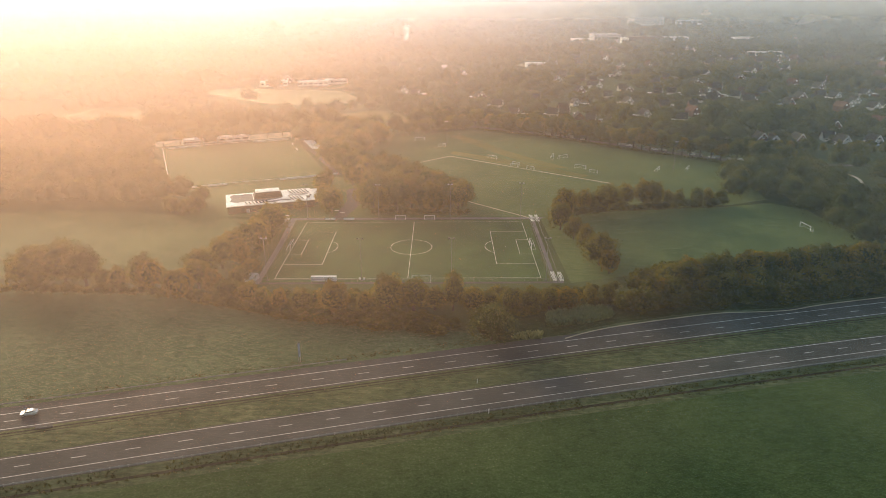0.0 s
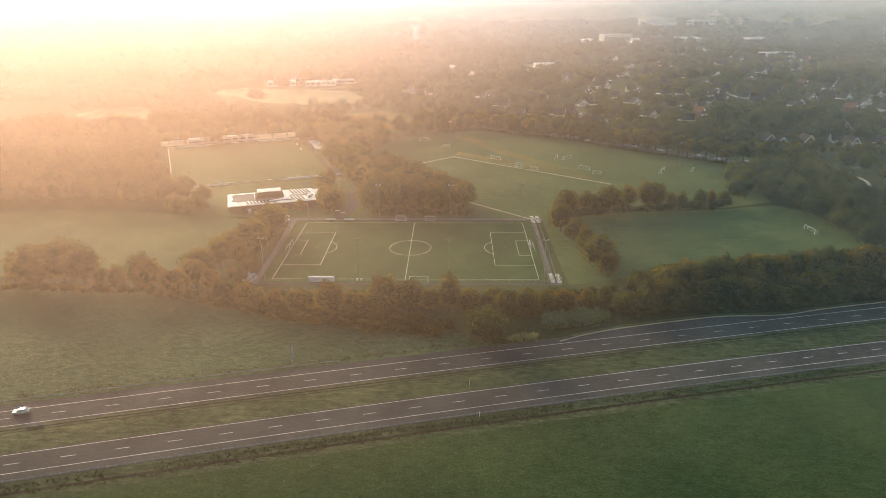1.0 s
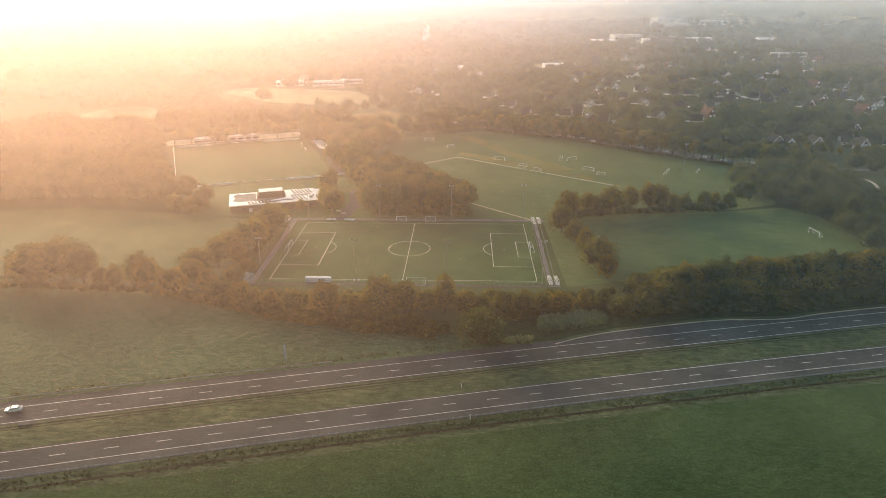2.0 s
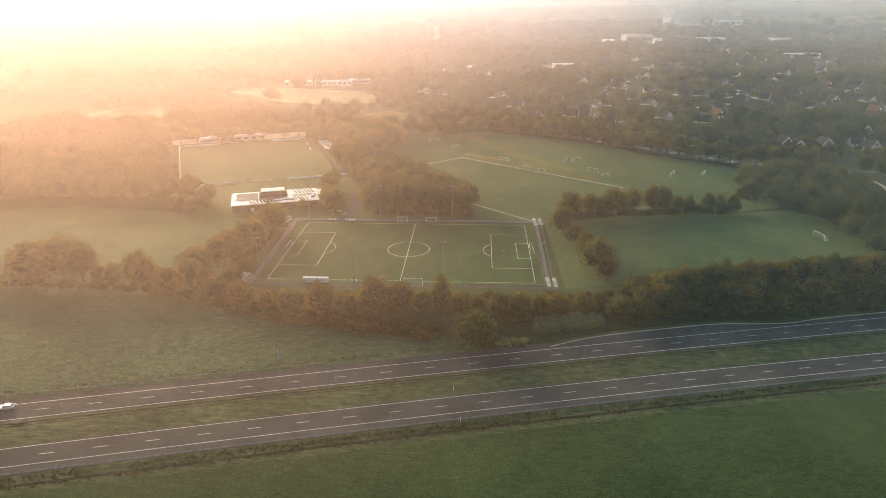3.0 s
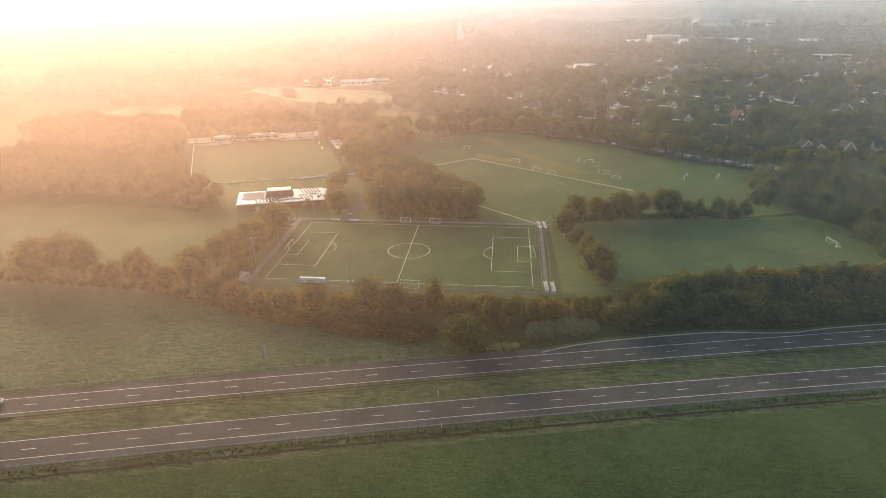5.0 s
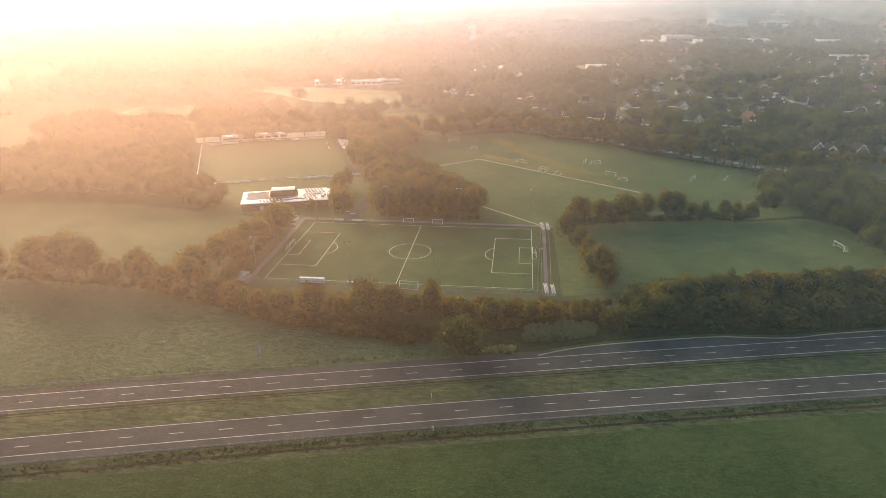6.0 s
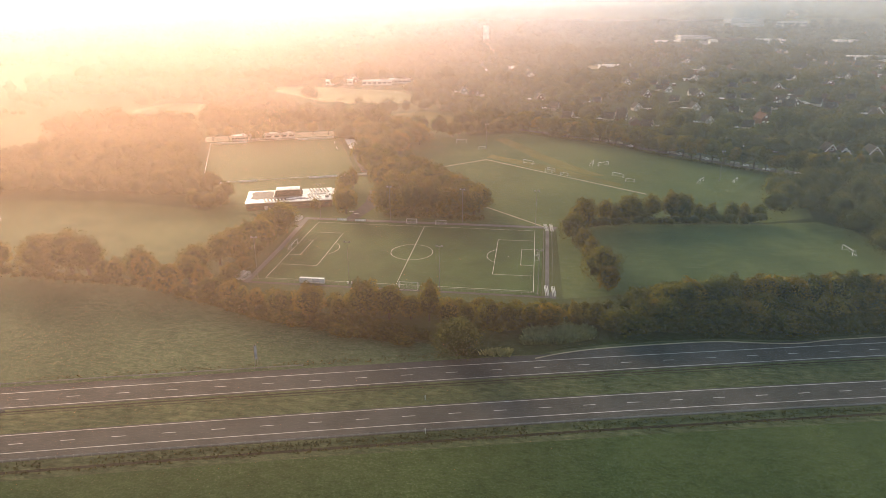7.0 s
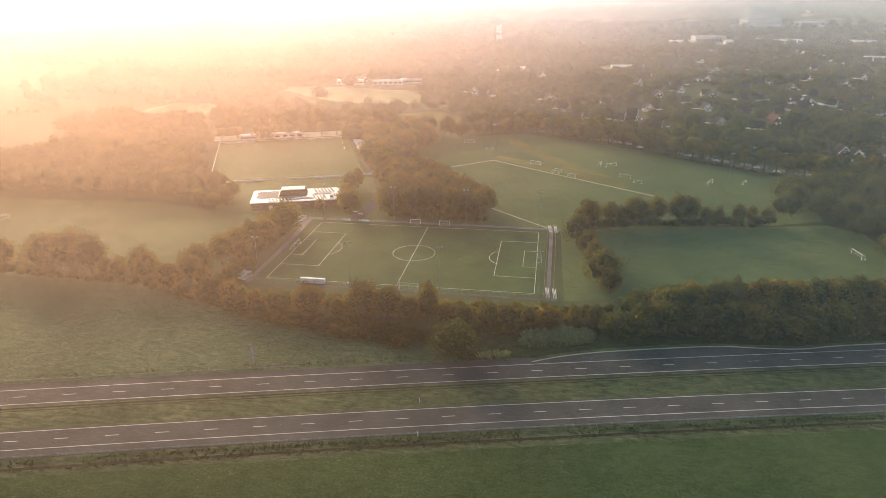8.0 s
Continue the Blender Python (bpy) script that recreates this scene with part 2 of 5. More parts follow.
def add_box(bm, c, s, rz=0.0, bevel=0.0, tilt=0.0):
    r = bmesh.ops.create_cube(bm, size=1.0)
    m = Matrix.LocRotScale(c, Euler((tilt, 0, rz)), s)
    bmesh.ops.transform(bm, matrix=m, verts=r["verts"])
    if bevel:
        es = {e for v in r["verts"] for e in v.link_edges}
        bmesh.ops.bevel(bm, geom=list(es), offset=bevel, segments=1, affect="EDGES")


def add_tube(bm, a, b, r0, r1=None, n=7):
    a, b = Vector(a), Vector(b)
    d = b - a
    q = d.to_track_quat("Z", "Y").to_matrix().to_4x4()
    bmesh.ops.create_cone(bm, cap_ends=True, segments=n, radius1=r0, radius2=r0 if r1 is None else r1, depth=d.length,
                          matrix=Matrix.Translation((a + b) / 2) @ q)


def boxes(*rows, **kw):
    bm = bmesh.new()
    for c, s in rows:
        add_box(bm, c, s, **kw)
    return bm


def tubes(*rows, n=7):
    bm = bmesh.new()
    for a, b, *r in rows:
        add_tube(bm, a, b, *r, n=n)
    return bm


def polygon(name, pts, z, mat, label, category="ground", thick=0.3):
    """A flat piece of land with an edge that goes down into the ground."""
    area = sum(p[0] * q[1] - q[0] * p[1] for p, q in zip(pts, [*pts[1:], pts[0]]))
    if area < 0:
        pts = list(reversed(list(pts)))
    n = len(pts)
    v = [(x, y, z) for x, y in pts] + [(x, y, z - thick) for x, y in pts]
    f = [tuple(range(n))] + [(i, n + i, n + (i + 1) % n, (i + 1) % n) for i in range(n)]
    return tagged(solid(name, v, f, mat), label, category, kind="structure")


def smooth(pts, closed=False, k=6):
    """Catmull-Rom through a few plan points."""
    p = [np.array(q, float) for q in pts]
    n = len(p)
    out = []
    for i in range(n if closed else n - 1):
        g = (lambda j: p[j % n]) if closed else (lambda j: p[min(max(j, 0), n - 1)])
        a, b, c, d = g(i - 1), g(i), g(i + 1), g(i + 2)
        for s in np.linspace(0, 1, k, endpoint=False):
            out.append(0.5 * (2 * b + (c - a) * s + (2 * a - 5 * b + 4 * c - d) * s * s + (3 * b - a - 3 * c + d) * s ** 3))
    if not closed:
        out.append(p[-1])
    return np.array(out)


def strip(name, left, right, z, mat, parent=None, label="", category="", kind="", thick=0.25):
    """A ribbon between two plan lines, with a top and sides."""
    n = len(left)
    v = [(x, y, z) for x, y in left] + [(x, y, z) for x, y in right]
    v += [(x, y, z - thick) for x, y in left] + [(x, y, z - thick) for x, y in right]
    f = []
    for i in range(n - 1):
        f.append((i, n + i, n + i + 1, i + 1))
        f.append((2 * n + i, i, i + 1, 2 * n + i + 1))
        f.append((n + i, 3 * n + i, 3 * n + i + 1, n + i + 1))
    ob = solid(name, v, f, mat, parent, label)
    return tagged(ob, "", category, "", kind)


def inside(x, y, poly):
    hit = False
    j = len(poly) - 1
    for i in range(len(poly)):
        (xi, yi), (xj, yj) = poly[i], poly[j]
        if (yi > y) != (yj > y) and x < (xj - xi) * (y - yi) / (yj - yi) + xi:
            hit = not hit
        j = i
    return hit


def thing(name, label, category, group="", at=None):
    ob = new(name)
    ob.empty_display_size = 0.5
    if at is not None:
        ob.matrix_basis = at
    return tagged(ob, label, category, group)

# ---------------------------------------------------------------- land
def ground_sheet():
    rings = [0, 150, 300, 500, 800, 1200, 1800, 2600, 3600, 4800]
    n = 64
    v = [(0, 0, 0)]
    f = []
    for r in rings[1:]:
        v += [(r * math.cos(2 * math.pi * k / n), r * math.sin(2 * math.pi * k / n), 0) for k in range(n)]
    for k in range(n):
        f.append((0, 1 + k, 1 + (k + 1) % n))
        for i in range(len(rings) - 2):
            a, b = 1 + i * n, 1 + (i + 1) * n
            f.append((a + k, b + k, b + (k + 1) % n, a + (k + 1) % n))
    return tagged(solid("ground", v, f, M_FAR), "flat open land reaching the hazy horizon", "ground", kind="structure")


ground_sheet()

# the two carriageways run along gentle curves y(x)
def near_axis(x):
    return -124.74 + 0.247 * x - 0.0001055 * x * x


def far_axis(x):
    return -103.37 + 0.2462 * x - 0.0000695 * x * x


def road_line(axis, off, x0=-330.0, x1=470.0, step=10.0):
    """Plan points at a distance to the left (north) of an axis."""
    out = []
    for x in np.arange(x0, x1 + 0.1, step):
        s = (axis(x + 0.5) - axis(x - 0.5))
        k = math.hypot(1, s)
        out.append((x - off * s / k, axis(x) + off / k))
    return np.array(out)


MEADOW_W = [(-330, -30), (-157, -44), (-112, -48), (-90, -47), (-65, -57), (-43, -65), (-14, -73), (17, -79), (30, -84), (34, -92), (0, -99), (-60, -114), (-330, -182)]
polygon("meadow", MEADOW_W, 0.03, M_MEADOW, "rough olive-green meadow with dewy tufts beside the motorway")
near_field = [tuple(p) for p in road_line(near_axis, -14.5)] + [(470, -330), (-330, -330)]
polygon("near_field", near_field, 0.03, M_LUSH, "lush dark green grass field south of the motorway", "ground")
strip("verge", road_line(near_axis, -5.5), road_line(near_axis, -14.5), 0.02, M_VERGE, None, "rough grass verge with weeds along the ditch", "verge", "structure")
strip("median", road_line(far_axis, -4.5), road_line(near_axis, 4.3), 0.04, M_VERGE, None, "grassy strip between the two carriageways", "verge", "structure")
strip("verge_north", road_line(far_axis, 22), road_line(far_axis, 6.6), 0.01, M_VERGE, None, "rough grass verge below the guard rail", "verge", "structure")
strip("ditch", road_line(near_axis, -10.9), road_line(near_axis, -11.9), 0.032, M_SOIL, None, "narrow dark ditch along the field's edge", "ditch", "structure")
strip("drain_strip", road_line(far_axis, -5.6), road_line(far_axis, -6.2), 0.055, M_SOIL, None, "dark drainage strip in the grassy median", "ditch", "structure")
strip("drain_strip", road_line(far_axis, -7.0), road_line(far_axis, -7.3), 0.055, M_SOIL, None, "dark drainage strip in the grassy median", "ditch", "structure")


def carriageway(axis, north, south, inner, period, first, label):
    """Asphalt with edge lines and broken lane marks."""
    road = strip("road", road_line(axis, north), road_line(axis, south), 0.08, M_ASPHALT, None, label, "road", "structure")
    for name, off, w in (("edge_line", inner[0], 0.17), ("edge_line", inner[1], 0.17)):
        strip(name, road_line(axis, off + w / 2), road_line(axis, off - w / 2), 0.086, M_LINE, road, "", "", "", 0.004)
    xs = np.arange(first - period * 18, 420, period)
    me = None
    for x in xs:
        s = axis(x + 0.5) - axis(x - 0.5)
        if me is None:
            bm = boxes(((0, 0, 0.003), (3.5, 0.16, 0.006)))
            me = bpy.data.meshes.new("lane_mark")
            bm.to_mesh(me)
            bm.free()
            me.materials.append(M_LINE)
        shared("lane_mark", me, road, pose(x, axis(x), 0.082, 0, 0, math.degrees(math.atan(s))))
    return road


carriageway(near_axis, 4.6, -7.2, (3.95, -3.7), 12.0966, -76.15, "dark asphalt carriageway with white edge and lane lines")
carriageway(far_axis, 7.3, -4.6, (3.75, -3.75), 13.1046, -88.61, "dark asphalt carriageway with white edge and lane lines")

# widened shoulder with its pale kerb, where a lay-by begins
kerb_out = smooth([(54, -85.2), (63, -80.6), (75, -76.2), (96, -70.6), (113, -66.9), (126, -66.2), (138, -64.9), (151, -60.8), (180, -54.0), (260, -36)])
kerb_in = np.array([(x, far_axis(x) + 6.8) for x, y in kerb_out])
strip("lay_by", kerb_out, kerb_in, 0.07, M_ASPHALT, None, "dark asphalt lay-by beside the carriageway", "road", "structure")
k2 = kerb_out + np.array([-0.1, 0.4])
strip("kerb", k2, kerb_out, 0.2, M_SAND, None, "pale concrete kerb along the lay-by", "kerb", "structure", 0.3)
k3 = kerb_out + np.array([-0.5, 1.9])
strip("kerb_path", k3, k2, 0.06, M_VERGE, None, "pale dry grass edge behind the kerb", "verge", "structure")

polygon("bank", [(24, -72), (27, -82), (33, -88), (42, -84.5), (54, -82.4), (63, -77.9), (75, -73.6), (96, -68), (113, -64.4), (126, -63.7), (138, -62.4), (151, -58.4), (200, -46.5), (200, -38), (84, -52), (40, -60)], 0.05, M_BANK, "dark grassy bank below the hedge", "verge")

# sports fields
FIELD_E = [(66, 44), (107, 51), (160, 57), (190, 64), (202, 52), (206, 16), (208, -6), (138, -24), (92, -32), (64, -40), (63, 40)]
polygon("sports_field", FIELD_E, 0.03, M_SPORT, "mown green training field with a goal", "sports field")
FIELD_W = [(-330, 45), (-214, 50), (-179, 55), (-142, 51), (-116, 45), (-85, 40), (-70, 30), (-78, 0), (-88, -30), (-330, -42)]
polygon("sports_field", FIELD_W, 0.03, M_SPORT, "mown field in the hazy morning light", "sports field")
FIELD_N = [(-62, 41), (-45, 110), (-40, 190), (-38, 235), (-9, 247), (36, 266), (67, 250), (92, 237), (115, 220), (142, 193), (174, 168), (203, 147), (208, 134), (196, 104), (190, 70), (164, 60), (110, 54), (66, 42)]
polygon("sports_field", FIELD_N, 0.02, M_SPORT, "large mown sports field with worn tracks", "sports field")
polygon("pale_field", [(-280, 500), (-225, 520), (-100, 492), (-60, 420), (-108, 390), (-170, 410), (-235, 470)], 0.05, M_PALE, "pale dry grass field", "field")
polygon("pale_field", [(-335, 320), (-320, 380), (-290, 385), (-245, 340), (-262, 315)], 0.05, M_PALE, "pale dry grass field", "field")
polygon("pale_field", [(-90, 335), (-50, 362), (-8, 318), (-6, 290), (-24, 275), (-70, 300)], 0.05, M_WORN_LIT, "small mown meadow among trees", "field")
polygon("pale_field", [(60, 735), (80, 790), (210, 780), (205, 745)], 0.05, M_PALE, "pale field before a long white building", "field")
for pts in ([(-900, 1900), (-300, 2050), (-350, 2500), (-1200, 2400)], [(100, 2300), (560, 2350), (700, 2900), (0, 2900)],
            [(900, 2000), (1500, 2050), (1700, 2700), (900, 2500)], [(-700, 1300), (-300, 1380), (-380, 1600), (-820, 1560)]):
    polygon("pale_field", pts, 0.1, M_PALE, "distant pale field in the haze", "field")

strip("path", smooth([(-30, 132), (-17, 143.6), (19.6, 175.7)], k=8), smooth([(-30, 130.6), (-17, 142.1), (19.6, 174.1)], k=8), 0.07, M_SAND, None, "pale sandy footpath along the field", "path", "structure")
strip("path", smooth([(19.2, 175.7), (60, 144.4), (106, 110.2), (114, 104)], k=8), smooth([(19.2, 174.0), (60, 142.9), (106, 108.6), (114, 102.4)], k=8), 0.075, M_SAND, None, "pale sandy footpath along the field", "path", "structure")
strip("path", smooth([(24, 72.9), (40, 57.6), (57.5, 41.2)], k=8), smooth([(24, 71.7), (40, 56.4), (56.7, 40.6)], k=8), 0.07, M_SAND, None, "pale sandy footpath to the pitch gate", "path", "structure")
strip("path", smooth([(255, 86), (258, 97), (263.5, 112), (263, 122), (259, 130)], k=8), smooth([(257, 86), (260, 97), (265.5, 112), (265, 123), (260.5, 131.5)], k=8), 0.05, M_SAND, None, "pale footpath through the trees", "path", "structure")
polygon("worn_grass", [(22, 190), (60, 163), (104, 122), (100, 117), (56, 150), (20, 181)], 0.035, M_WORN_LIT, "yellowish worn strip of grass beside the path", "grass")

# A streak of sunlit grass, put in as a yellower patch.
polygon("worn_grass", [(20, 240), (28, 248), (44, 222), (60, 190), (80, 160), (95, 141), (86, 140), (66, 160), (50, 186), (36, 214)], 0.032, M_WORN_LIT, "yellowish band across the field, sunlit grass put into the colour", "grass")

# main pitch with its surround
polygon("pitch_surround", [(-57.3, 37.2), (56.9, 37.2), (55.8, -38.4), (-57.3, -38.4)], 0.05, M_TURF, "green artificial turf of the football pitch", "pitch")
HL, HW0, HW1 = 53.0, -34.82, 34.3


def bar(name, x0, y0, x1, y1, w=0.17):
    dx, dy = x1 - x0, y1 - y0
    k = math.hypot(dx, dy)
    px, py = -dy / k * w / 2, dx / k * w / 2
    return solid(name, [(x0 + px, y0 + py, 0.058), (x0 - px, y0 - py, 0.058), (x1 - px, y1 - py, 0.058), (x1 + px, y1 + py, 0.058)], [(0, 1, 2, 3)], M_PITCHLINE, pitch_lines)


def arc(name, cx, cy, r, a0, a1, w=0.19):
    a = np.radians(np.linspace(a0, a1, 49))
    v = [(cx + (r + w / 2) * math.cos(t), cy + (r + w / 2) * math.sin(t), 0.06) for t in a] + [(cx + (r - w / 2) * math.cos(t), cy + (r - w / 2) * math.sin(t), 0.06) for t in a]
    n = len(a)
    return solid(name, v, [(i, i + 1, n + i + 1, n + i) for i in range(n - 1)], M_PITCHLINE, pitch_lines)


pitch_lines = tagged(new("pitch_lines"), "white painted football pitch markings on artificial turf", "pitch markings", kind="structure")
bar("touch_line", -HL, HW1, HL, HW1), bar("touch_line", -HL, HW0, HL, HW0)
bar("goal_line", -HL, HW0, -HL, HW1), bar("goal_line", HL, HW0, HL, HW1)
bar("halfway_line", 0, HW0, 0, HW1)
for s in (-1, 1):
    for name, d, w in (("penalty_area", 16.5, 20.16), ("goal_area", 5.5, 9.16)):
        bar(name, s * (HL - d), -w, s * (HL - d), w)
        bar(name, s * HL, -w, s * (HL - d), -w), bar(name, s * HL, w, s * (HL - d), w)
    c = s * (HL - 11)
    h = 53.13
    arc("penalty_arc", c, 0, 9.15, (180 - h) if s > 0 else -h, (180 + h) if s > 0 else h)
    arc("penalty_spot", c, 0, 0.12, 0, 360, 0.22)
arc("centre_circle", 0, 0, 9.15, 0, 360)
arc("centre_spot", 0, 0, 0.12, 0, 360, 0.22)

W_IN, W_OUT = [(-57.9, -40), (-57.9, 0), (-59.5, 41)], [(-60.0, -40), (-60.3, 0), (-62.0, 41)]
strip("pavement", W_OUT, W_IN, 0.06, M_PAVER, None, "grey paved walkway beside the pitch", "pavement", "structure")
strip("pavement", [(57.3, -40), (58.1, 41)], [(58.9, -40), (59.7, 41)], 0.06, M_PAVER, None, "grey paved walkway beside the pitch", "pavement", "structure")
strip("pavement", [(-62.6, 41.2), (66, 41.2)], [(-59, 38.4), (57.5, 38.4)], 0.055, M_PAVER, None, "grey paved walkway behind the pitch", "pavement", "structure")
strip("pavement", [(-60.6, -38.6), (60, -38.6)], [(-60.6, -40.2), (60, -40.2)], 0.055, M_SHOULDER, None, "grey paved walkway behind the pitch", "pavement", "structure")
polygon("pavement", [(59.2, -35), (61.4, -35), (61.4, -40.2), (59.2, -40.2)], 0.062, M_PAVER, "grey paved corner beside the pitch", "pavement")
polygon("pavement", [(60.0, 36), (62, 36), (64, 41), (60.1, 41)], 0.062, M_PAVER, "grey paved corner beside the pitch", "pavement")
polygon("pavement", [(-66, 30), (-61.5, 30), (-62.7, 41), (-66.5, 41)], 0.062, M_PAVER, "grey paved corner beside the pitch", "pavement")
polygon("yard", [(-41, 41.3), (-35, 41.3), (-31, 60), (-27, 84), (-34, 98), (-41, 92), (-38, 70)], 0.045, M_SHOULDER, "paved yard and car park under trees", "pavement")

# second pitch
polygon("yard", [(-196, 206), (-100, 243), (-106, 262), (-204, 224)], 0.04, M_SAND, "pale gravel parking behind the second pitch", "pavement")
P2 = [(-142.1, 92.6), (-187.3, 198.2), (-99.8, 234.0), (-56.0, 124.0)]
polygon("pitch_two", P2, 0.05, M_SPORT, "pale green grass football pitch in the haze", "pitch")
polygon("pavement", [(-116, 44), (-124, 88), (-140, 92), (-56, 123), (-45, 118), (-44, 60), (-62, 42)], 0.03, M_SPORT, "worn ground round the clubhouse", "ground")

# ---------------------------------------------------------------- trees
def ico(sub):
    bm = bmesh.new()
    bmesh.ops.create_icosphere(bm, subdivisions=sub, radius=1.0)
    v = np.array([p.co[:] for p in bm.verts])
    f = np.array([[p.index for p in q.verts] for q in bm.faces])
    bm.free()
    return v, f


ICO1, ICO2 = ico(1), ico(2)


def crown_of(r, wide, base, height, leaves, size, shell, lobes=13, fray=0.13, at=(0, 0)):
    """A crown: billowing lobes round an egg-shaped body, covered in loose sprays of leaves with an uneven outline."""
    k = np.arange(lobes) + r.uniform(0, 1)
    z = 1 - 2 * (k % lobes + 0.5) / lobes * 0.95
    a = k * 2.399 + r.uniform(-0.4, 0.4, lobes)
    s = np.sqrt(np.clip(1 - z * z, 0, 1))
    way = np.stack([s * np.cos(a), s * np.sin(a), z], 1)
    big, sharp = r.uniform(0.2, 0.48, lobes), r.uniform(10, 24, lobes)
    knobs = r.normal(size=(70, 3))
    knobs /= np.linalg.norm(knobs, axis=1)[:, None]
    small, tight = r.uniform(0.03, 0.13, 70), r.uniform(50, 130, 70)
    half = (height - base) / 2
    mid = np.array([at[0], at[1], base + half])

    def reach(d):
        """How far the body goes out in each direction."""
        bump_out = np.max(big * np.exp(sharp * (d @ way.T - 1)), axis=1) + np.max(small * np.exp(tight * (d @ knobs.T - 1)), axis=1)
        k = (0.74 + bump_out)[:, None] * np.array([wide, wide, half])
        k[:, :2] *= (1.0 - 0.2 * np.clip(d[:, 2], -0.6, 1))[:, None]
        return k

    bv, bf = shell
    v = mid + bv * reach(bv) * r.uniform(0.68, 0.84, (len(bv), 1))
    if not leaves:
        return v, bf.tolist()
    d = r.normal(size=(leaves, 3))
    d /= np.linalg.norm(d, axis=1)[:, None]
    d[:, 2] = np.where(d[:, 2] < -0.82, -d[:, 2], d[:, 2])
    p = mid + d * reach(d) * (1.0 + fray * r.normal(size=(leaves, 1)) * 0.45 - fray * 0.2)
    hub = mid + way[np.argmax(d @ way.T, axis=1)] * np.array([wide, wide, half]) * 0.55
    nrm = p - hub
    nrm /= np.linalg.norm(nrm, axis=1)[:, None] + 1e-9
    nrm = nrm + r.normal(scale=0.38, size=(leaves, 3))
    nrm /= np.linalg.norm(nrm, axis=1)[:, None]
    u = np.cross(nrm, r.normal(size=(leaves, 3)))
    u /= np.linalg.norm(u, axis=1)[:, None] + 1e-9
    w = np.cross(nrm, u)
    s = size * r.uniform(0.55, 1.4, (leaves, 1))
    q = np.stack([p + u * s, p + w * s * 0.6, p - u * s, p - w * s * 0.6], axis=1).reshape(-1, 3)
    f = np.arange(leaves * 4).reshape(-1, 4) + len(v)
    return np.concatenate([v, q]), bf.tolist() + f.tolist()


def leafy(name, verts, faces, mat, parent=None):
    """A crown or a stretch of them: leaves of one material round a heart of boughs and inner leaves, coloured darker
    for the shade inside.
    """
    ob = solid(name, verts, faces, [mat, M_INNER_SHADE], parent, rounded=True)
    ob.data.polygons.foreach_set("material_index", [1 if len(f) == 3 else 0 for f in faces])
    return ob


def tree_proto(seed, height, wide, base, lobes=13, leaves=1650, mat=None, name="tree", label="leafy broad-crowned tree catching low sunlight", cat="tree", size=0.36):
    r = np.random.default_rng(seed)
    t = thing(name, label, cat)
    bm = bmesh.new()
    add_tube(bm, (0, 0, -0.2), (0.1, 0, base + 1.0), 0.036 * height * 0.8, 0.02 * height, n=8)
    top = Vector((0.1, 0, base + 1.0))
    for k in range(6):
        a = k * 1.05 + r.uniform(-0.3, 0.3)
        e = Vector((math.cos(a) * wide * 0.5, math.sin(a) * wide * 0.5, base + (height - base) * r.uniform(0.4, 0.7)))
        add_tube(bm, top - Vector((0, 0, r.uniform(0, 0.8))), e, 0.012 * height, 0.004 * height, n=5)
    part("trunk", bm, M_BARK, t)
    v, f = crown_of(r, wide, base, height, leaves, size, ICO2, lobes)
    leafy("crown", v, f, mat or M_LEAF, t)
    return t


protos = []
for k, (h, w, b, c) in enumerate([(13, 5.4, 0.8, 15), (14, 4.9, 1.2, 13), (12, 5.9, 0.6, 17), (15, 5.6, 1.4, 16), (11, 4.7, 0.4, 12), (13, 3.9, 0.6, 14)]):
    t = tree_proto(20 + k, h, w, b, c)
    t.matrix_basis = pose(-420 - 14 * k, 330 + 9 * k, 0, 0, 0, 40 * k)
    protos.append((t, h))
bush_protos = []
for k, (h, w, c) in enumerate([(5.5, 3.6, 7), (4.5, 3.2, 6), (7.0, 3.8, 8), (3.4, 2.8, 6)]):
    t = tree_proto(60 + k, h, w, 0.3, c, leaves=420, mat=M_HEDGE, name="bush", label="dense dark green bush in the roadside hedge", cat="bush", size=0.33)
    t.matrix_basis = pose(-420 - 9 * k, 300, 0, 0, 0, 30 * k)
    bush_protos.append((t, h))

street_protos = []
for k, (h, w, b, c) in enumerate([(11, 4.0, 3.4, 11), (12, 4.4, 3.8, 12), (10, 3.8, 3.0, 10)]):
    t = tree_proto(90 + k, h, w, b, c, label="street tree with a clear trunk and rounded crown")
    t.matrix_basis = pose(-420 - 11 * k, 360, 0, 0, 0, 50 * k)
    street_protos.append((t, h))


def plant(x, y, h, wide=1.0, kind=None, rot=None, label="", group=""):
    pool = street_protos if kind == "street" else protos if kind is None or kind == "tree" else bush_protos
    i = int(rng.integers(len(pool)))
    src, hh = pool[i]
    s = h / hh
    ob = copy_thing(src, pose(x, y, 0, 0, 0, float(rng.uniform(0, 360)) if rot is None else rot) @ Matrix.Diagonal((s * wide, s * wide * float(rng.uniform(0.9, 1.1)), s, 1)))
    return tagged(ob, label, "", group)


def row(pts, gap, h0, h1, spread, kind=None, wide=1.0, label="", group=""):
    """Trees at uneven steps along a plan line."""
    p = np.array(pts, float)
    seg = np.hypot(*np.diff(p, axis=0).T)
    total, d = seg.sum(), gap * 0.4
    while d < total:
        k, e = 0, d
        while e > seg[k]:
            e -= seg[k]
            k += 1
        q = p[k] + (p[k + 1] - p[k]) * e / seg[k]
        plant(q[0] + rng.uniform(-spread, spread), q[1] + rng.uniform(-spread, spread), rng.uniform(h0, h1), wide, kind, None, label, group)
        d += gap * rng.uniform(0.75, 1.25)


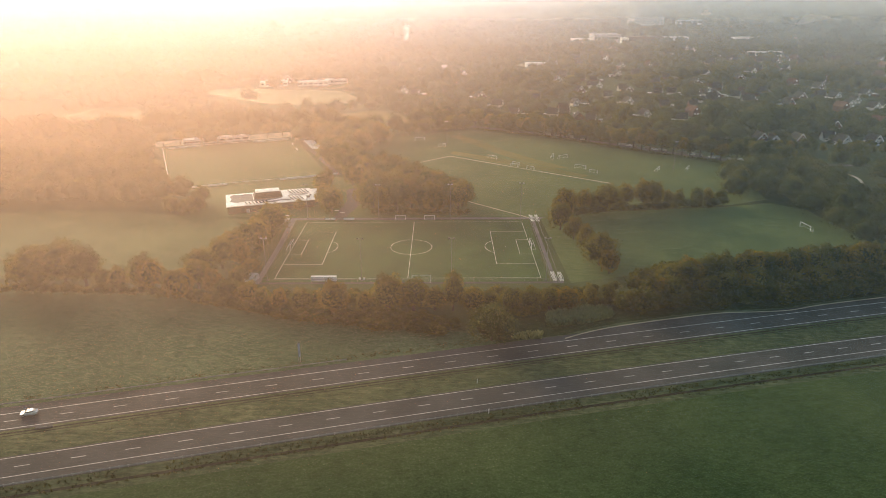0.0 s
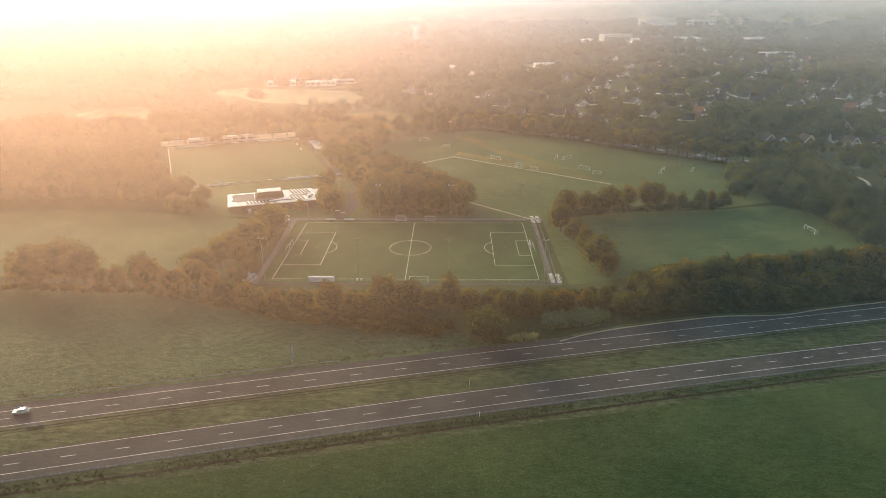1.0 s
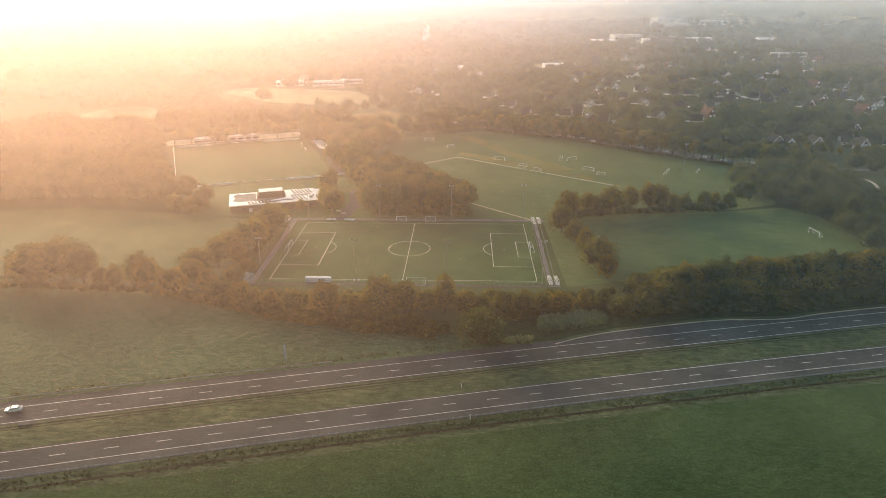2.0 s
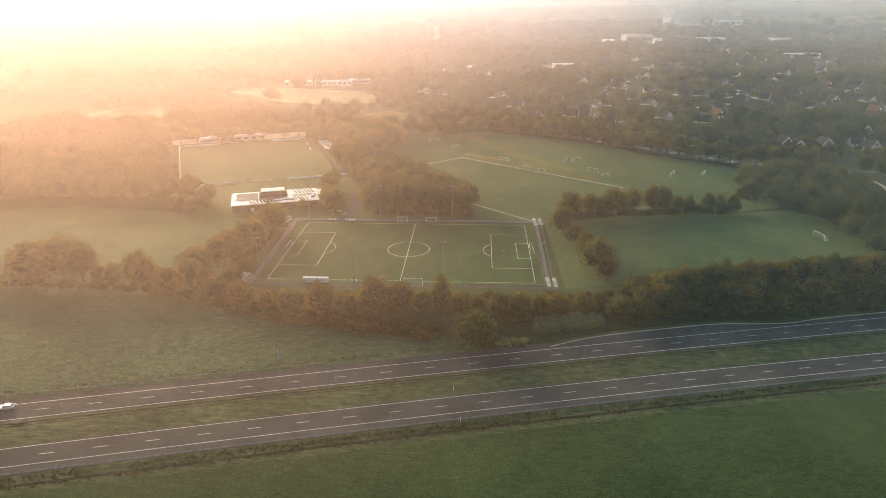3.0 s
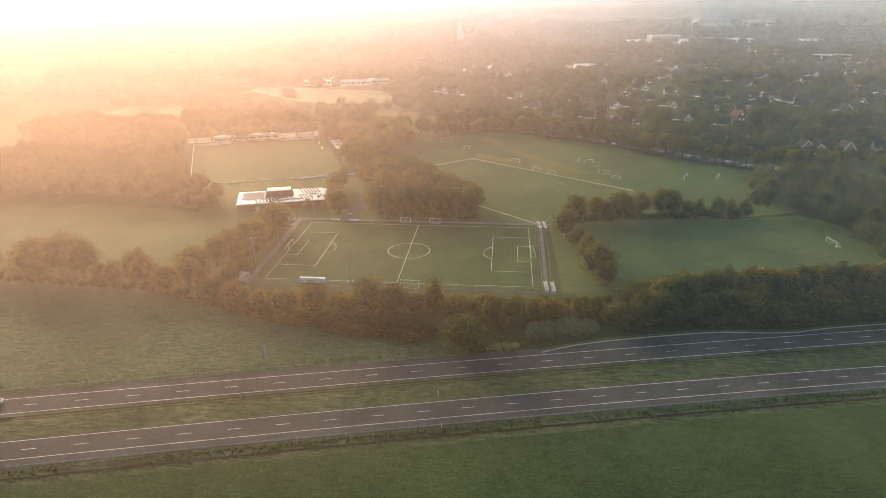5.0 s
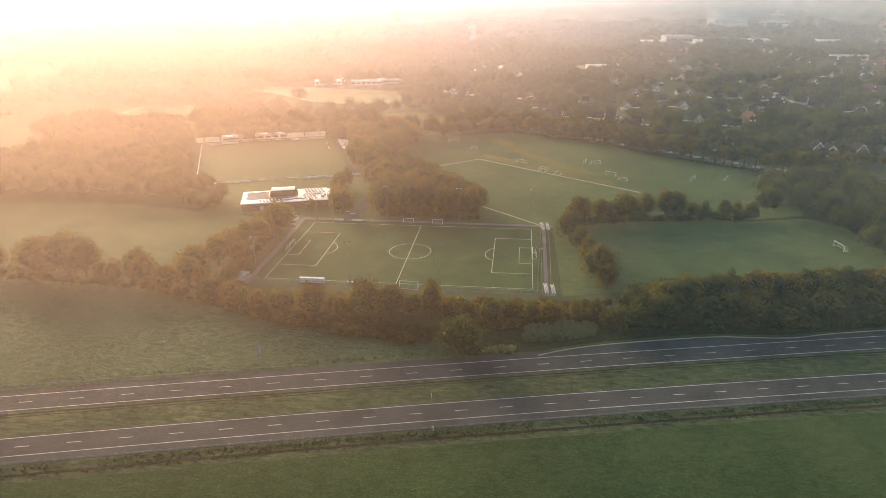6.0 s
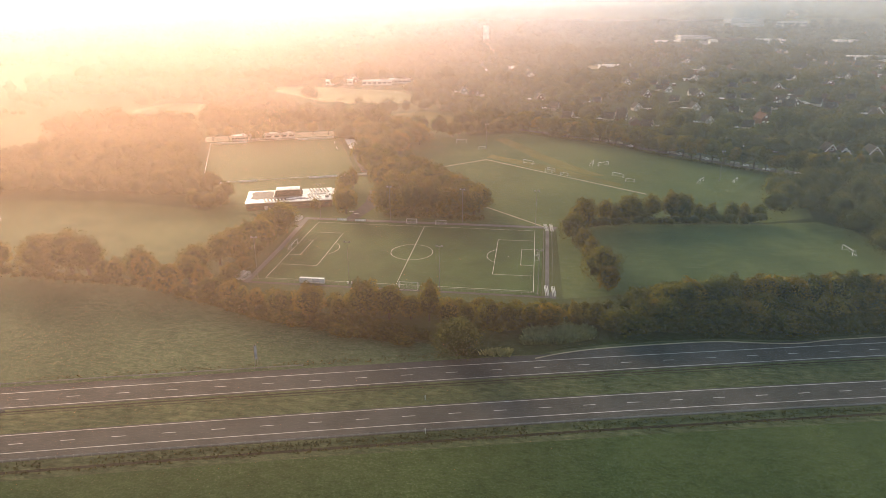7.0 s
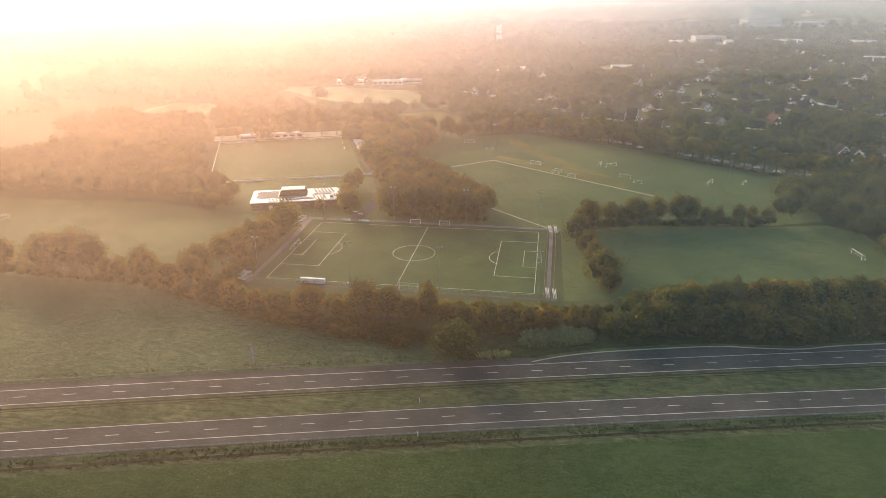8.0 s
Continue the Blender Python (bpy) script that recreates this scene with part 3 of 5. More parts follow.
def wood(name, poly, gap, h0, h1, wide, label, keep=None, seed=11, leaves=720, low=None):
    """A stretch of wood whose trees stand too close to count, as one mesh."""
    r = np.random.default_rng(seed)
    p = np.array(poly)
    (x0, y0), (x1, y1) = p.min(0), p.max(0)
    vs, fs, n, k = [], [], 0, 0
    for y in np.arange(y0, y1, gap * 0.87):
        k += 1
        for x in np.arange(x0 + (k % 2) * gap / 2, x1, gap):
            a, b = x + r.uniform(-0.35, 0.35) * gap, y + r.uniform(-0.35, 0.35) * gap
            if not inside(a, b, poly) or (keep is not None and not keep(a, b)):
                continue
            h = r.uniform(h0, h1) * (0.5 if low is not None and low(a, b) else 1.0)
            v, f = crown_of(r, wide * r.uniform(0.7, 1.2), 1.0, h, leaves, 0.44, ICO2, 17, at=(a, b))
            vs.append(v)
            fs.extend([tuple(i + n for i in c) for c in f])
            n += len(v)
    return tagged(leafy(name, np.concatenate(vs), fs, M_WOOD), label, "trees", kind="stuff")


def grove(poly, gap, h0, h1, label="", group="", wide=1.0, keep=None):
    p = np.array(poly)
    (x0, y0), (x1, y1) = p.min(0), p.max(0)
    n = 0
    for y in np.arange(y0, y1, gap * 0.87):
        n += 1
        for x in np.arange(x0 + (n % 2) * gap / 2, x1, gap):
            a, b = x + rng.uniform(-0.33, 0.33) * gap, y + rng.uniform(-0.33, 0.33) * gap
            if inside(a, b, poly) and (keep is None or keep(a, b)):
                plant(a, b, rng.uniform(h0, h1), wide, None, None, label, group)


def scrub(pts, gap, h0, h1, spread, wide, label, seed, leaves=110):
    """Low bushes grown together along a plan line, as one mesh."""
    r = np.random.default_rng(seed)
    p = np.array(pts, float)
    run = np.concatenate([[0], np.cumsum(np.hypot(*np.diff(p, axis=0).T))])
    vs, fs, n, d = [], [], 0, gap * 0.4
    while d < run[-1]:
        x, y = np.interp(d, run, p[:, 0]) + r.uniform(-spread, spread), np.interp(d, run, p[:, 1]) + r.uniform(-spread, spread)
        h = r.uniform(h0, h1)
        v, f = crown_of(r, h * 0.62 * wide, 0.1, h, leaves, 0.36, ICO1, 8, at=(x, y))
        vs.append(v)
        fs.extend([tuple(i + n for i in q) for q in f])
        n += len(v)
        d += gap * r.uniform(0.75, 1.25)
    return tagged(leafy("scrub", np.concatenate(vs), fs, M_HEDGE), label, "bushes", kind="stuff")


L_HEDGE = "leafy hedgerow tree with a sunlit orange-tinged crown"
G_HEDGE = "hedgerow trees between pitch and motorway"
# hedgerow south of the pitch
for x, y, h, w in [(-44, -66, 10, 1.15), (-36, -66, 10.5, 1.2), (-24.5, -66, 12.6, 1.45), (-14, -66, 9.0, 1.15), (-5.5, -64, 14, 1.35), (3.5, -64, 13.4, 1.35), (17.6, -64, 15.8, 0.75),
                   (11, -63, 9.5, 1.2), (25, -65, 9.5, 1.1), (31, -66, 9, 1.2), (38, -65, 9.6, 1.1), (45, -64, 9, 1.2), (52, -63, 8.5, 1.2), (59, -62, 8.2, 1.2), (67, -60, 8.6, 1.1), (74, -58, 8, 1.2)]:
    plant(x, y, h, w, "tree", None, L_HEDGE, G_HEDGE)
lone = copy_thing(protos[2][0], pose(29.8, -86.0, 0, 0, 0, 200) @ Matrix.Diagonal((1.3, 1.25, 1.12, 1)))
tagged(lone, "broad dark green tree standing alone by the road verge", "", G_HEDGE)
for piece in lone.children:
    if piece.name.startswith("crown"):
        piece.material_slots[0].link = "OBJECT"
        piece.material_slots[0].material = M_DARKLEAF
row([(-58, -60), (-40, -68), (-10, -72), (16, -76)], 3.2, 3.0, 5.5, 1.2, "bush", 1.3, "", "hedge bushes along the motorway")
scrub([(-55, -54), (-20, -52), (20, -52), (60, -50), (80, -48)], 3.6, 2.5, 4.0, 1.2, 1.25, "low scrub between the hedgerow and the pitch", 71)
row([(24, -72), (42, -68), (60, -62), (84, -60)], 3.2, 2.5, 4.5, 1.0, "bush", 1.2, "", "hedge bushes along the motorway")
scrub([(-50, -60), (-10, -58), (30, -58), (70, -54)], 3.6, 3.5, 6.0, 1.4, 1.3, "low scrub in the hedgerow beside the pitch", 76)
row([(-92, -50), (-64, -61), (-42, -68.5), (-14, -76), (8, -80), (15, -81.5)], 2.9, 2.2, 4.2, 0.9, "bush", 1.35, "", "hedge bushes along the motorway")
row([(-50, -64), (-20, -70), (8, -75), (18, -77)], 3.2, 3.0, 5.0, 1.0, "bush", 1.35, "", "hedge bushes along the motorway")
# wide dense hedge on the east
row([(96, -51), (104, -49), (120, -43), (150, -39), (200, -31), (260, -16)], 5.2, 12.5, 15, 1.4, None, 1.15, L_HEDGE, G_HEDGE)
row([(87, -58), (110, -55), (145, -50), (200, -39), (260, -24)], 4.6, 8.5, 11.5, 1.2, None, 1.15, L_HEDGE, G_HEDGE)
row([(78, -64), (110, -60), (145, -56), (200, -44), (260, -29)], 3.2, 5, 8, 0.8, "bush", 1.2, "", "hedge bushes along the motorway")
row([(86, -48), (120, -36), (160, -31), (200, -25)], 4.6, 6, 10, 1.5, "bush", 1.2, "", "hedge bushes along the motorway")
# trees at the western meadow
for x, y, h, w in [(-163, -42, 14, 1.1), (-152, -38, 13, 1.1), (-142, -42, 18, 1.25), (-133, -40, 19.5, 1.3), (-124, -42, 18, 1.2), (-116, -44, 8.5, 1.1), (-110, -45, 10, 1.1), (-101, -44, 15, 1.2), (-96, -47, 14.5, 1.1),
                   (-88, -50, 11, 1.1), (-174, -40, 13, 1.2), (-186, -38, 14, 1.2), (-200, -36, 14, 1.2), (-214, -34, 14, 1.2)]:
    plant(x, y, h, w, "tree", None, "broad leafy tree at the meadow's edge in golden haze", G_HEDGE)
scrub([(-230, -38), (-157, -46), (-112, -50), (-92, -50), (-66, -59)], 4.0, 3.0, 5.5, 1, 1.2, "low scrub under the trees at the meadow's edge", 72)
# hedgerow on the pitch's west side
for x, y, h, w in [(-84, -52, 12, 1.15), (-80, -44, 13, 1.2), (-73, -48, 10.5, 1.2), (-82, -34, 13, 1.2), (-77, -24, 14, 1.2), (-75, -14, 13.5, 1.15), (-70, -20, 11, 1.1), (-72, -5, 13.5, 1.15), (-69, 3, 13, 1.2),
                   (-70, 12, 12.5, 1.1), (-66, 20, 14, 1.2), (-69, 27, 12.5, 1.1), (-65, -56, 9, 1.2), (-57, -58, 9.5, 1.2), (-65, -40, 8, 1.2), (-63, -30, 7, 1.2), (-51, -62, 9, 1.1)]:
    plant(x, y, h, w, "tree", None, L_HEDGE, "trees beside the western touchline")
scrub([(-68, -50), (-66, -10), (-65, 24)], 3.6, 3.0, 5.5, 1.0, 1.1, "low scrub beside the western walkway", 73)
# grove behind the pitch
grove([(-24, 47), (30, 47), (29, 58), (20, 72), (-2, 98), (-22, 118), (-44, 128), (-42, 105), (-24, 84)], 8.0, 13.5, 18, "tall broad tree in the grove behind the pitch", "grove trees", 1.15)
for x, y, h in [(-49, 63, 12), (-54, 86, 12), (-52, 97, 12), (-60, 52, 7)]:
    plant(x, y, h, 1.1, "tree", None, "autumn-tinged tree beside the clubhouse", "clubhouse trees")
plant(-43, 49.5, 14.5, 1.15, "tree", None, "autumn-tinged tree beside the clubhouse", "clubhouse trees")
for x, y, h in [(-21, 51, 15), (-21, 60, 16.5), (-21, 71, 17), (-25, 84, 16)]:
    plant(x, y, h, 1.2, "tree", None, "tall broad tree in the grove behind the pitch", "grove trees")
scrub([(-22, 45.5), (28, 45.5)], 3.6, 3.0, 4.6, 0.7, 1.1, "low scrub under the grove", 74)
# strip between the second pitch and the big field
grove([(-55, 128), (-42, 132), (-40, 190), (-28, 212), (-30, 232), (-60, 262), (-95, 285), (-92, 250), (-70, 200), (-62, 160)], 9.0, 12, 16.5, "tall broad tree in the belt between two fields", "tree belt", 1.2)
grove([(-22, 232), (-8, 246), (20, 258), (38, 268), (36, 280), (8, 270), (-18, 252)], 8.0, 9, 13, "broad tree at the far end of the field", "tree belt", 1.15)
# east hedge and the short row beside the pitch
row([(71, 40), (84, 49), (108, 56), (135, 58), (162, 63)], 7.2, 9.0, 15.5, 1.8, None, 1.05, L_HEDGE, "trees along the eastern training field")
scrub([(74, 38), (100, 49), (135, 53), (162, 58)], 2.6, 3.5, 6.8, 1.3, 1.2, "low scrub along the eastern training field", 77)
for x, y, h, w in [(71, 33, 11, 1.0), (70, 22, 13.5, 1.1), (74, 9, 11, 1.0), (76, -6, 13, 0.95), (79, -22, 15, 1.05), (81, -31, 11, 0.95)]:
    plant(x, y, h, w, "tree", None, "broad tree in the row beside the pitch", "trees beside the eastern touchline")
# eastern wood
wood("eastern_wood", [(170, 66), (186, 62), (196, 50), (199, 16), (202, -20), (330, 10), (350, 110), (256, 150), (215, 142), (180, 110)], 13.0, 10.5, 17, 8.2, "dense leafy wood with sunlit olive crowns",
      keep=lambda x, y: not (247 < x < 272 and 82 < y < 136), low=lambda x, y: 226 < x < 285 and 26 < y < 90)
# trees along the street north of the big field
row([(40, 276), (70, 256), (96, 242), (118, 224), (145, 198), (178, 173), (206, 152), (240, 140)], 7.0, 11, 16.5, 2.2, "street", 1.2, "street tree with a clear trunk north of the sports field", "street trees")
scrub([(42, 268), (68, 252), (93, 238.5), (116, 221), (143, 194), (175, 170), (204, 149)], 2.6, 1.2, 2.2, 0.5, 1.5, "low hedge at the field's end", 75, 60)
# western wood in the haze
wood("western_wood", [(-215, 56), (-180, 62), (-145, 57), (-128, 62), (-126, 84), (-146, 92), (-196, 200), (-220, 215), (-290, 190), (-300, 60)], 10.5, 10.5, 14.5, 6.6, "dense leafy wood dissolving in golden haze", seed=12, leaves=480)
row([(-128, 50), (-116, 47), (-112, 56), (-116, 70)], 6, 8, 11, 2, None, 1.1, "tree screening the clubhouse", "clubhouse trees")
row([(-196, 208), (-150, 227), (-106, 244)], 13, 10, 13, 1.0, "street", 1.1, "tree behind the second pitch", "western wood")
# garden shrubs round the first houses
gr = np.random.default_rng(31)
for _ in range(46):
    gx = gr.uniform(222, 345)
    gy = 232 - 0.25 * (gx - 222) + gr.uniform(-30, 10)
    plant(gx, gy, gr.uniform(2.5, 6.5), 1.1, "bush", None, "garden shrub beside the houses", "garden shrubs")
row([(224, 196), (260, 186), (300, 178), (340, 172)], 6.5, 6, 10, 2.0, None, 1.1, "garden tree before the houses", "garden trees")

# ---------------------------------------------------------------- far woods and town trees
CLEAR = [FIELD_N, FIELD_E, FIELD_W, P2, [(-204, 200), (-98, 243), (-110, 280), (-216, 240)],
         [(-62, 262), (-20, 268), (2, 285), (-8, 296), (-80, 312)], [(-250, 440), (-170, 410), (-108, 390), (-60, 420), (-72, 352), (-120, 330), (-190, 350), (-252, 400)], [(-340, 320), (-250, 318), (-246, 270), (-335, 276)],
         [(-280, 500), (-225, 520), (-100, 492), (-60, 420), (-108, 390), (-170, 410), (-235, 470)],
         [(-335, 320), (-320, 380), (-290, 385), (-245, 340), (-262, 315)],
         [(-90, 335), (-50, 362), (-8, 318), (-6, 290), (-24, 275), (-70, 300)],
         [(60, 735), (80, 790), (210, 780), (205, 745)], [(130, 715), (210, 725), (208, 748), (128, 738)],
         [(-225, 520), (-120, 505), (-110, 560), (-230, 570)], [(-20, 640), (45, 650), (40, 690), (-20, 685)],
         [(230, 205), (330, 175), (340, 225), (240, 240)], [(150, 200), (215, 155), (235, 165), (170, 215)],
         [(285, 1150), (560, 1160), (560, 1290), (285, 1262)], [(540, 1860), (820, 1860), (850, 2120), (540, 2120)]]


# houses that show between the trees: kind, place, turn
OPEN_HOUSES = [(3, 302, 440, 10), (1, 320, 432, 60), (3, 325, 409, 85), (1, 296, 449, 20), (3, 187, 517, 80), (1, 194, 513, 15), (3, 201, 568, 85), (1, 156, 569, 20), (0, 165, 472, 15), (3, 247, 458, 80),
               (1, 262, 458, 75), (1, 275, 726, 10), (3, 324, 724, 85), (1, 405, 373, 8), (3, 412, 438, 80), (1, 418, 422, 20), (1, 419, 356, 15), (0, 441, 497, 20), (3, 125, 331, 70), (1, 114, 329, 75), (3, 142, 301, 72),
               (1, 194, 322, 20), (3, 229, 376, 80), (1, 198, 394, 15), (1, 463, 445, 20), (3, 619, 731, 80), (1, 690, 794, 15), (1, 221, 302, 75), (3, 365, 468, 85), (1, 493, 683, 20), (0, 316, 539, 10), (1, 68, 379, 75),
               (3, 79, 332, 70), (0, 54, 434, 20), (3, -15, 455, 80), (1, -28, 477, 15), (3, -55, 751, 80), (1, 42, 630, 20), (3, 299, 594, 80), (1, 432, 651, 15), (2, 240, 330, 20), (0, 350, 380, 10), (2, 385, 350, 20)]

town = np.random.default_rng(45)
for _ in range(60):
    hy = 310 + 720 * town.random() ** 1.2
    hx = town.uniform(0.12, 0.74) * (hy + 285) + 20
    if all(math.hypot(hx - q[1], hy - q[2]) > 24 for q in OPEN_HOUSES) and not any(inside(hx, hy, q) for q in CLEAR):
        OPEN_HOUSES.append((int(town.choice([1, 3, 0, 2, 0])), hx, hy, float(town.choice([12, 78, 20, 85]))))


def far_wood(name, boxes_xy, gap, lobes, leaves, size, h0, h1, wide, seed, density=1.0, label=""):
    """One joined stretch of distant trees."""
    r = np.random.default_rng(seed)
    vs, fs, n = [], [], 0
    x0, y0, x1, y1 = boxes_xy
    for y in np.arange(y0, y1, gap):
        for x in np.arange(x0, x1, gap):
            a, b = x + r.uniform(-0.48, 0.48) * gap, y + r.uniform(-0.48, 0.48) * gap
            half = (b + 285) * 0.80 + 40
            if abs(a - 20 + (b + 285) * 0.07) > half:
                continue
            if noise.noise((a * 0.012, b * 0.012, seed)) > density or any(inside(a, b, q) for q in CLEAR):
                continue
            h = r.uniform(h0, h1) * (1.0 + 0.5 * noise.noise((a * 0.02, b * 0.02, 3.0)))
            w = wide * r.uniform(0.55, 1.3)
            for _, qx, qy, _ in OPEN_HOUSES:   # low garden trees before the houses
                gap_y = qy - b
                if -9 < gap_y < 110 and abs(a - qx + (qx - 30) / (qy + 278) * gap_y) < 10 + 0.3 * w:
                    h = min(h, 2.6 + max(gap_y - 8, 0) * 112 / (qy + 278))
            if h < 3.2:
                continue
            w = min(w, h * 0.8)
            v, f = crown_of(r, w, 0.5, h, leaves, size, ICO2, lobes, 0.16, (a, b))
            vs.append(v)
            fs.extend([tuple(i + n for i in q) for q in f])
            n += len(v)
    return tagged(leafy(name, np.concatenate(vs), fs, M_WOOD), label or "distant leafy trees among houses in morning haze", "trees", kind="stuff")


far_wood("far_trees", (-330, 215, 420, 420), 14.0, 17, 150, 0.72, 10, 19, 9.6, 1, 0.45)
far_wood("far_trees", (-520, 420, 640, 700), 18.0, 17, 100, 0.9, 9, 20, 12.4, 2, 0.42)
far_wood("far_trees", (-800, 700, 980, 1150), 23.0, 17, 60, 1.1, 7, 20, 14.0, 3, 0.3)
far_wood("far_woods", (-1300, 1150, 1600, 2000), 34.0, 20, 12, 1.6, 8, 18, 17.0, 4, 0.15, "distant dark belts of woodland under haze")
far_wood("far_woods", (-2400, 2000, 2700, 4300), 100.0, 30, 8, 2.4, 12, 20, 52.0, 5, 0.02, "distant dark belts of woodland under haze")

# ---------------------------------------------------------------- houses
def house_proto(w, d, eave, ridge, wall_mat, roof_mat, label, trim=True, chimney=True, near=True):
    """A gabled house: brick walls, two roof slopes, gable boards, windows, a door and a chimney."""
    h = thing("house", label, "house", "houses of the town")
    x, y = w / 2, d / 2
    v = [(-x, -y, -0.2), (x, -y, -0.2), (x, y, -0.2), (-x, y, -0.2), (-x, -y, eave), (x, -y, eave), (x, y, eave), (-x, y, eave), (0, -y, ridge - 0.15), (0, y, ridge - 0.15)]
    solid("wall", v, [(0, 1, 5, 8, 4), (1, 2, 6, 5), (2, 3, 7, 9, 6), (3, 0, 4, 7)], wall_mat, h)
    o = 0.45
    k = (ridge - eave) / x
    for s in (-1, 1):
        e = (s * (x + o), eave - k * o)
        rv = []
        for yy in (-y - o, y + o):
            rv += [(0, yy, ridge), (e[0], yy, e[1]), (e[0], yy, e[1] + 0.22), (0, yy, ridge + 0.22)]
        f = [(0, 1, 2, 3), (7, 6, 5, 4), (0, 4, 5, 1), (1, 5, 6, 2), (2, 6, 7, 3), (3, 7, 4, 0)]
        roof = solid("roof", rv, f, roof_mat, h)
        if chimney and s > 0:
            part("chimney", boxes(((x * 0.35, y * 0.4, ridge - 0.1), (0.7, 0.7, 1.7))), M_BRICK, roof)
    if trim:
        for s in (-1, 1):
            L = math.hypot(x + o, ridge - eave + k * o)
            bm = bmesh.new()
            r = bmesh.ops.create_cube(bm, size=1.0)
            bmesh.ops.transform(bm, matrix=Matrix.Translation((s * (x + o) / 2, -y - o - 0.06, (ridge + eave - k * o) / 2 + 0.05)) @ Euler((0, s * math.atan(k), 0)).to_matrix().to_4x4() @ Matrix.Diagonal((L, 0.08, 0.4, 1)), verts=r["verts"])
            part("gable_board", bm, M_WHITE, h, "white gable board")
    for px, pz, ww, hh in ((-w * 0.24, eave * 0.35, 1.6, 1.4), (w * 0.24, eave * 0.35, 1.6, 1.4), (0, eave + (ridge - eave) * 0.3, 1.8, 1.4)):
        win = part("window", boxes(((px, -y - 0.03, pz + 0.35), (ww + 0.3, 0.12, hh + 0.3))), M_WHITE, h)
        if near:
            part("pane", boxes(((px, -y - 0.1, pz + 0.35), (ww, 0.04, hh))), M_GLASS, win)
    if not near:
        return h
    for py in (-d * 0.25, d * 0.25):
        win = part("window", boxes(((-x - 0.03, py, eave * 0.55), (0.12, 1.9, 1.5))), M_WHITE, h)
        part("pane", boxes(((-x - 0.1, py, eave * 0.55), (0.04, 1.6, 1.2))), M_GLASS, win)
    door = part("door", boxes(((0, -y - 0.04, 1.0), (1.0, 0.12, 2.1))), M_BLUE, h)
    part("door_handle", boxes(((0.35, -y - 0.13, 1.0), (0.12, 0.06, 0.05))), M_STEEL, door)
    return h


house_protos = [
    house_proto(9, 10, 3.0, 8.2, M_BRICK, M_TILE, "brick house with a dark tiled gable roof and white gable boards"),
    house_proto(8, 9, 3.2, 7.6, M_CREAM, M_TILE, "pale rendered house with a dark tiled gable roof"),
    house_proto(8, 11, 5.2, 9.0, M_BRICK, M_REDTILE, "two-storey brick house with a red tiled roof"),
    house_proto(10, 8, 2.8, 7.0, M_CREAM, M_TILE, "pale bungalow with a dark tiled roof"),
]
far_protos = [
    house_proto(9, 10, 3.0, 8.2, M_BRICK, M_TILE, "far brick house with a dark roof among trees", True, False, False),
    house_proto(8, 9, 3.2, 7.6, M_CREAM, M_TILE, "far pale house with a dark roof among trees", True, False, False),
    house_proto(8, 11, 5.2, 9.0, M_BRICK, M_REDTILE, "far brick house with a red roof among trees", False, False, False),
    house_proto(10, 8, 2.8, 7.0, M_BRICK, M_TILE, "far brick bungalow with white gables among trees", True, False, False),
]
for k, hp in enumerate(house_protos + far_protos):
    hp.matrix_basis = pose(330 + 22 * k, 262 + 6 * k, 0, 0, 0, 20 * k)


def put_house(k, x, y, rz, s=1.0):
    return copy_thing((house_protos if y < 300 else far_protos)[k], pose(x, y, 0, 0, 0, rz) @ Matrix.Scale(s, 4))


for k, x, y, rz in [(0, 250, 215, 4), (1, 256, 208, 4), (0, 276, 211, 8), (3, 304, 222, 80), (1, 306, 206, 15), (1, 330, 208, 20), (3, 226, 232, 70), (0, 212, 236, 75),
                    (1, 196, 238, 20), (2, 240, 245, 15), (3, 345, 232, 60), (0, 215, 222, 80)]:
    put_house(k, x, y, rz)
for k, x, y, rz in OPEN_HOUSES:
    put_house(k, x, y, rz)
hr = np.random.default_rng(44)
count = 0
while count < 70:
    y = 250 + 900 * hr.random() ** 1.35
    x = hr.uniform(-0.18, 0.72) * (y + 285) + 20
    if any(inside(x, y, q) for q in CLEAR) or (x < 90 and y < 360):
        continue
    put_house(int(hr.integers(4)), x, y, float(hr.choice([10, 100, 25, 75, 190]) + hr.uniform(-6, 6)), float(hr.uniform(0.8, 1.05)))
    count += 1
for k in range(24):
    y = hr.uniform(560, 1000)
    x = hr.uniform(-0.62, -0.2) * (y + 285)
    put_house(int(hr.integers(4)), x, y, float(hr.uniform(0, 180)), 1.2)


def hall(x, y, w, d, h, rz, wall_mat, roof_mat, label, bays=8, name="hall", cat="building"):
    """A long flat-roofed building with a band of windows."""
    b = thing(name, label, cat, at=pose(x, y, 0, 0, 0, rz))
    part("wall", boxes(((0, 0, h / 2 - 0.2), (w, d, h + 0.3))), wall_mat, b)
    part("roof", boxes(((0, 0, h + 0.15), (w + 0.8, d + 0.8, 0.4)), bevel=0.08), roof_mat, b)
    part("roof_unit", boxes(((w * 0.2, 0, h + 0.9), (w * 0.12, d * 0.3, 1.3))), M_GREYWALL, b)
    for k in range(bays):
        px = (k + 0.5) / bays * w - w / 2
        win = part("window", boxes(((px, -d / 2 - 0.04, h * 0.55), (w / bays * 0.72, 0.14, h * (0.4 if h < 20 else 0.1)))), M_GREYWALL, b)
        part("pane", boxes(((px, -d / 2 - 0.13, h * 0.55), (w / bays * 0.64, 0.05, h * (0.33 if h < 20 else 0.07)))), M_GREYWALL if h > 20 else M_GLASS, win)
    return b


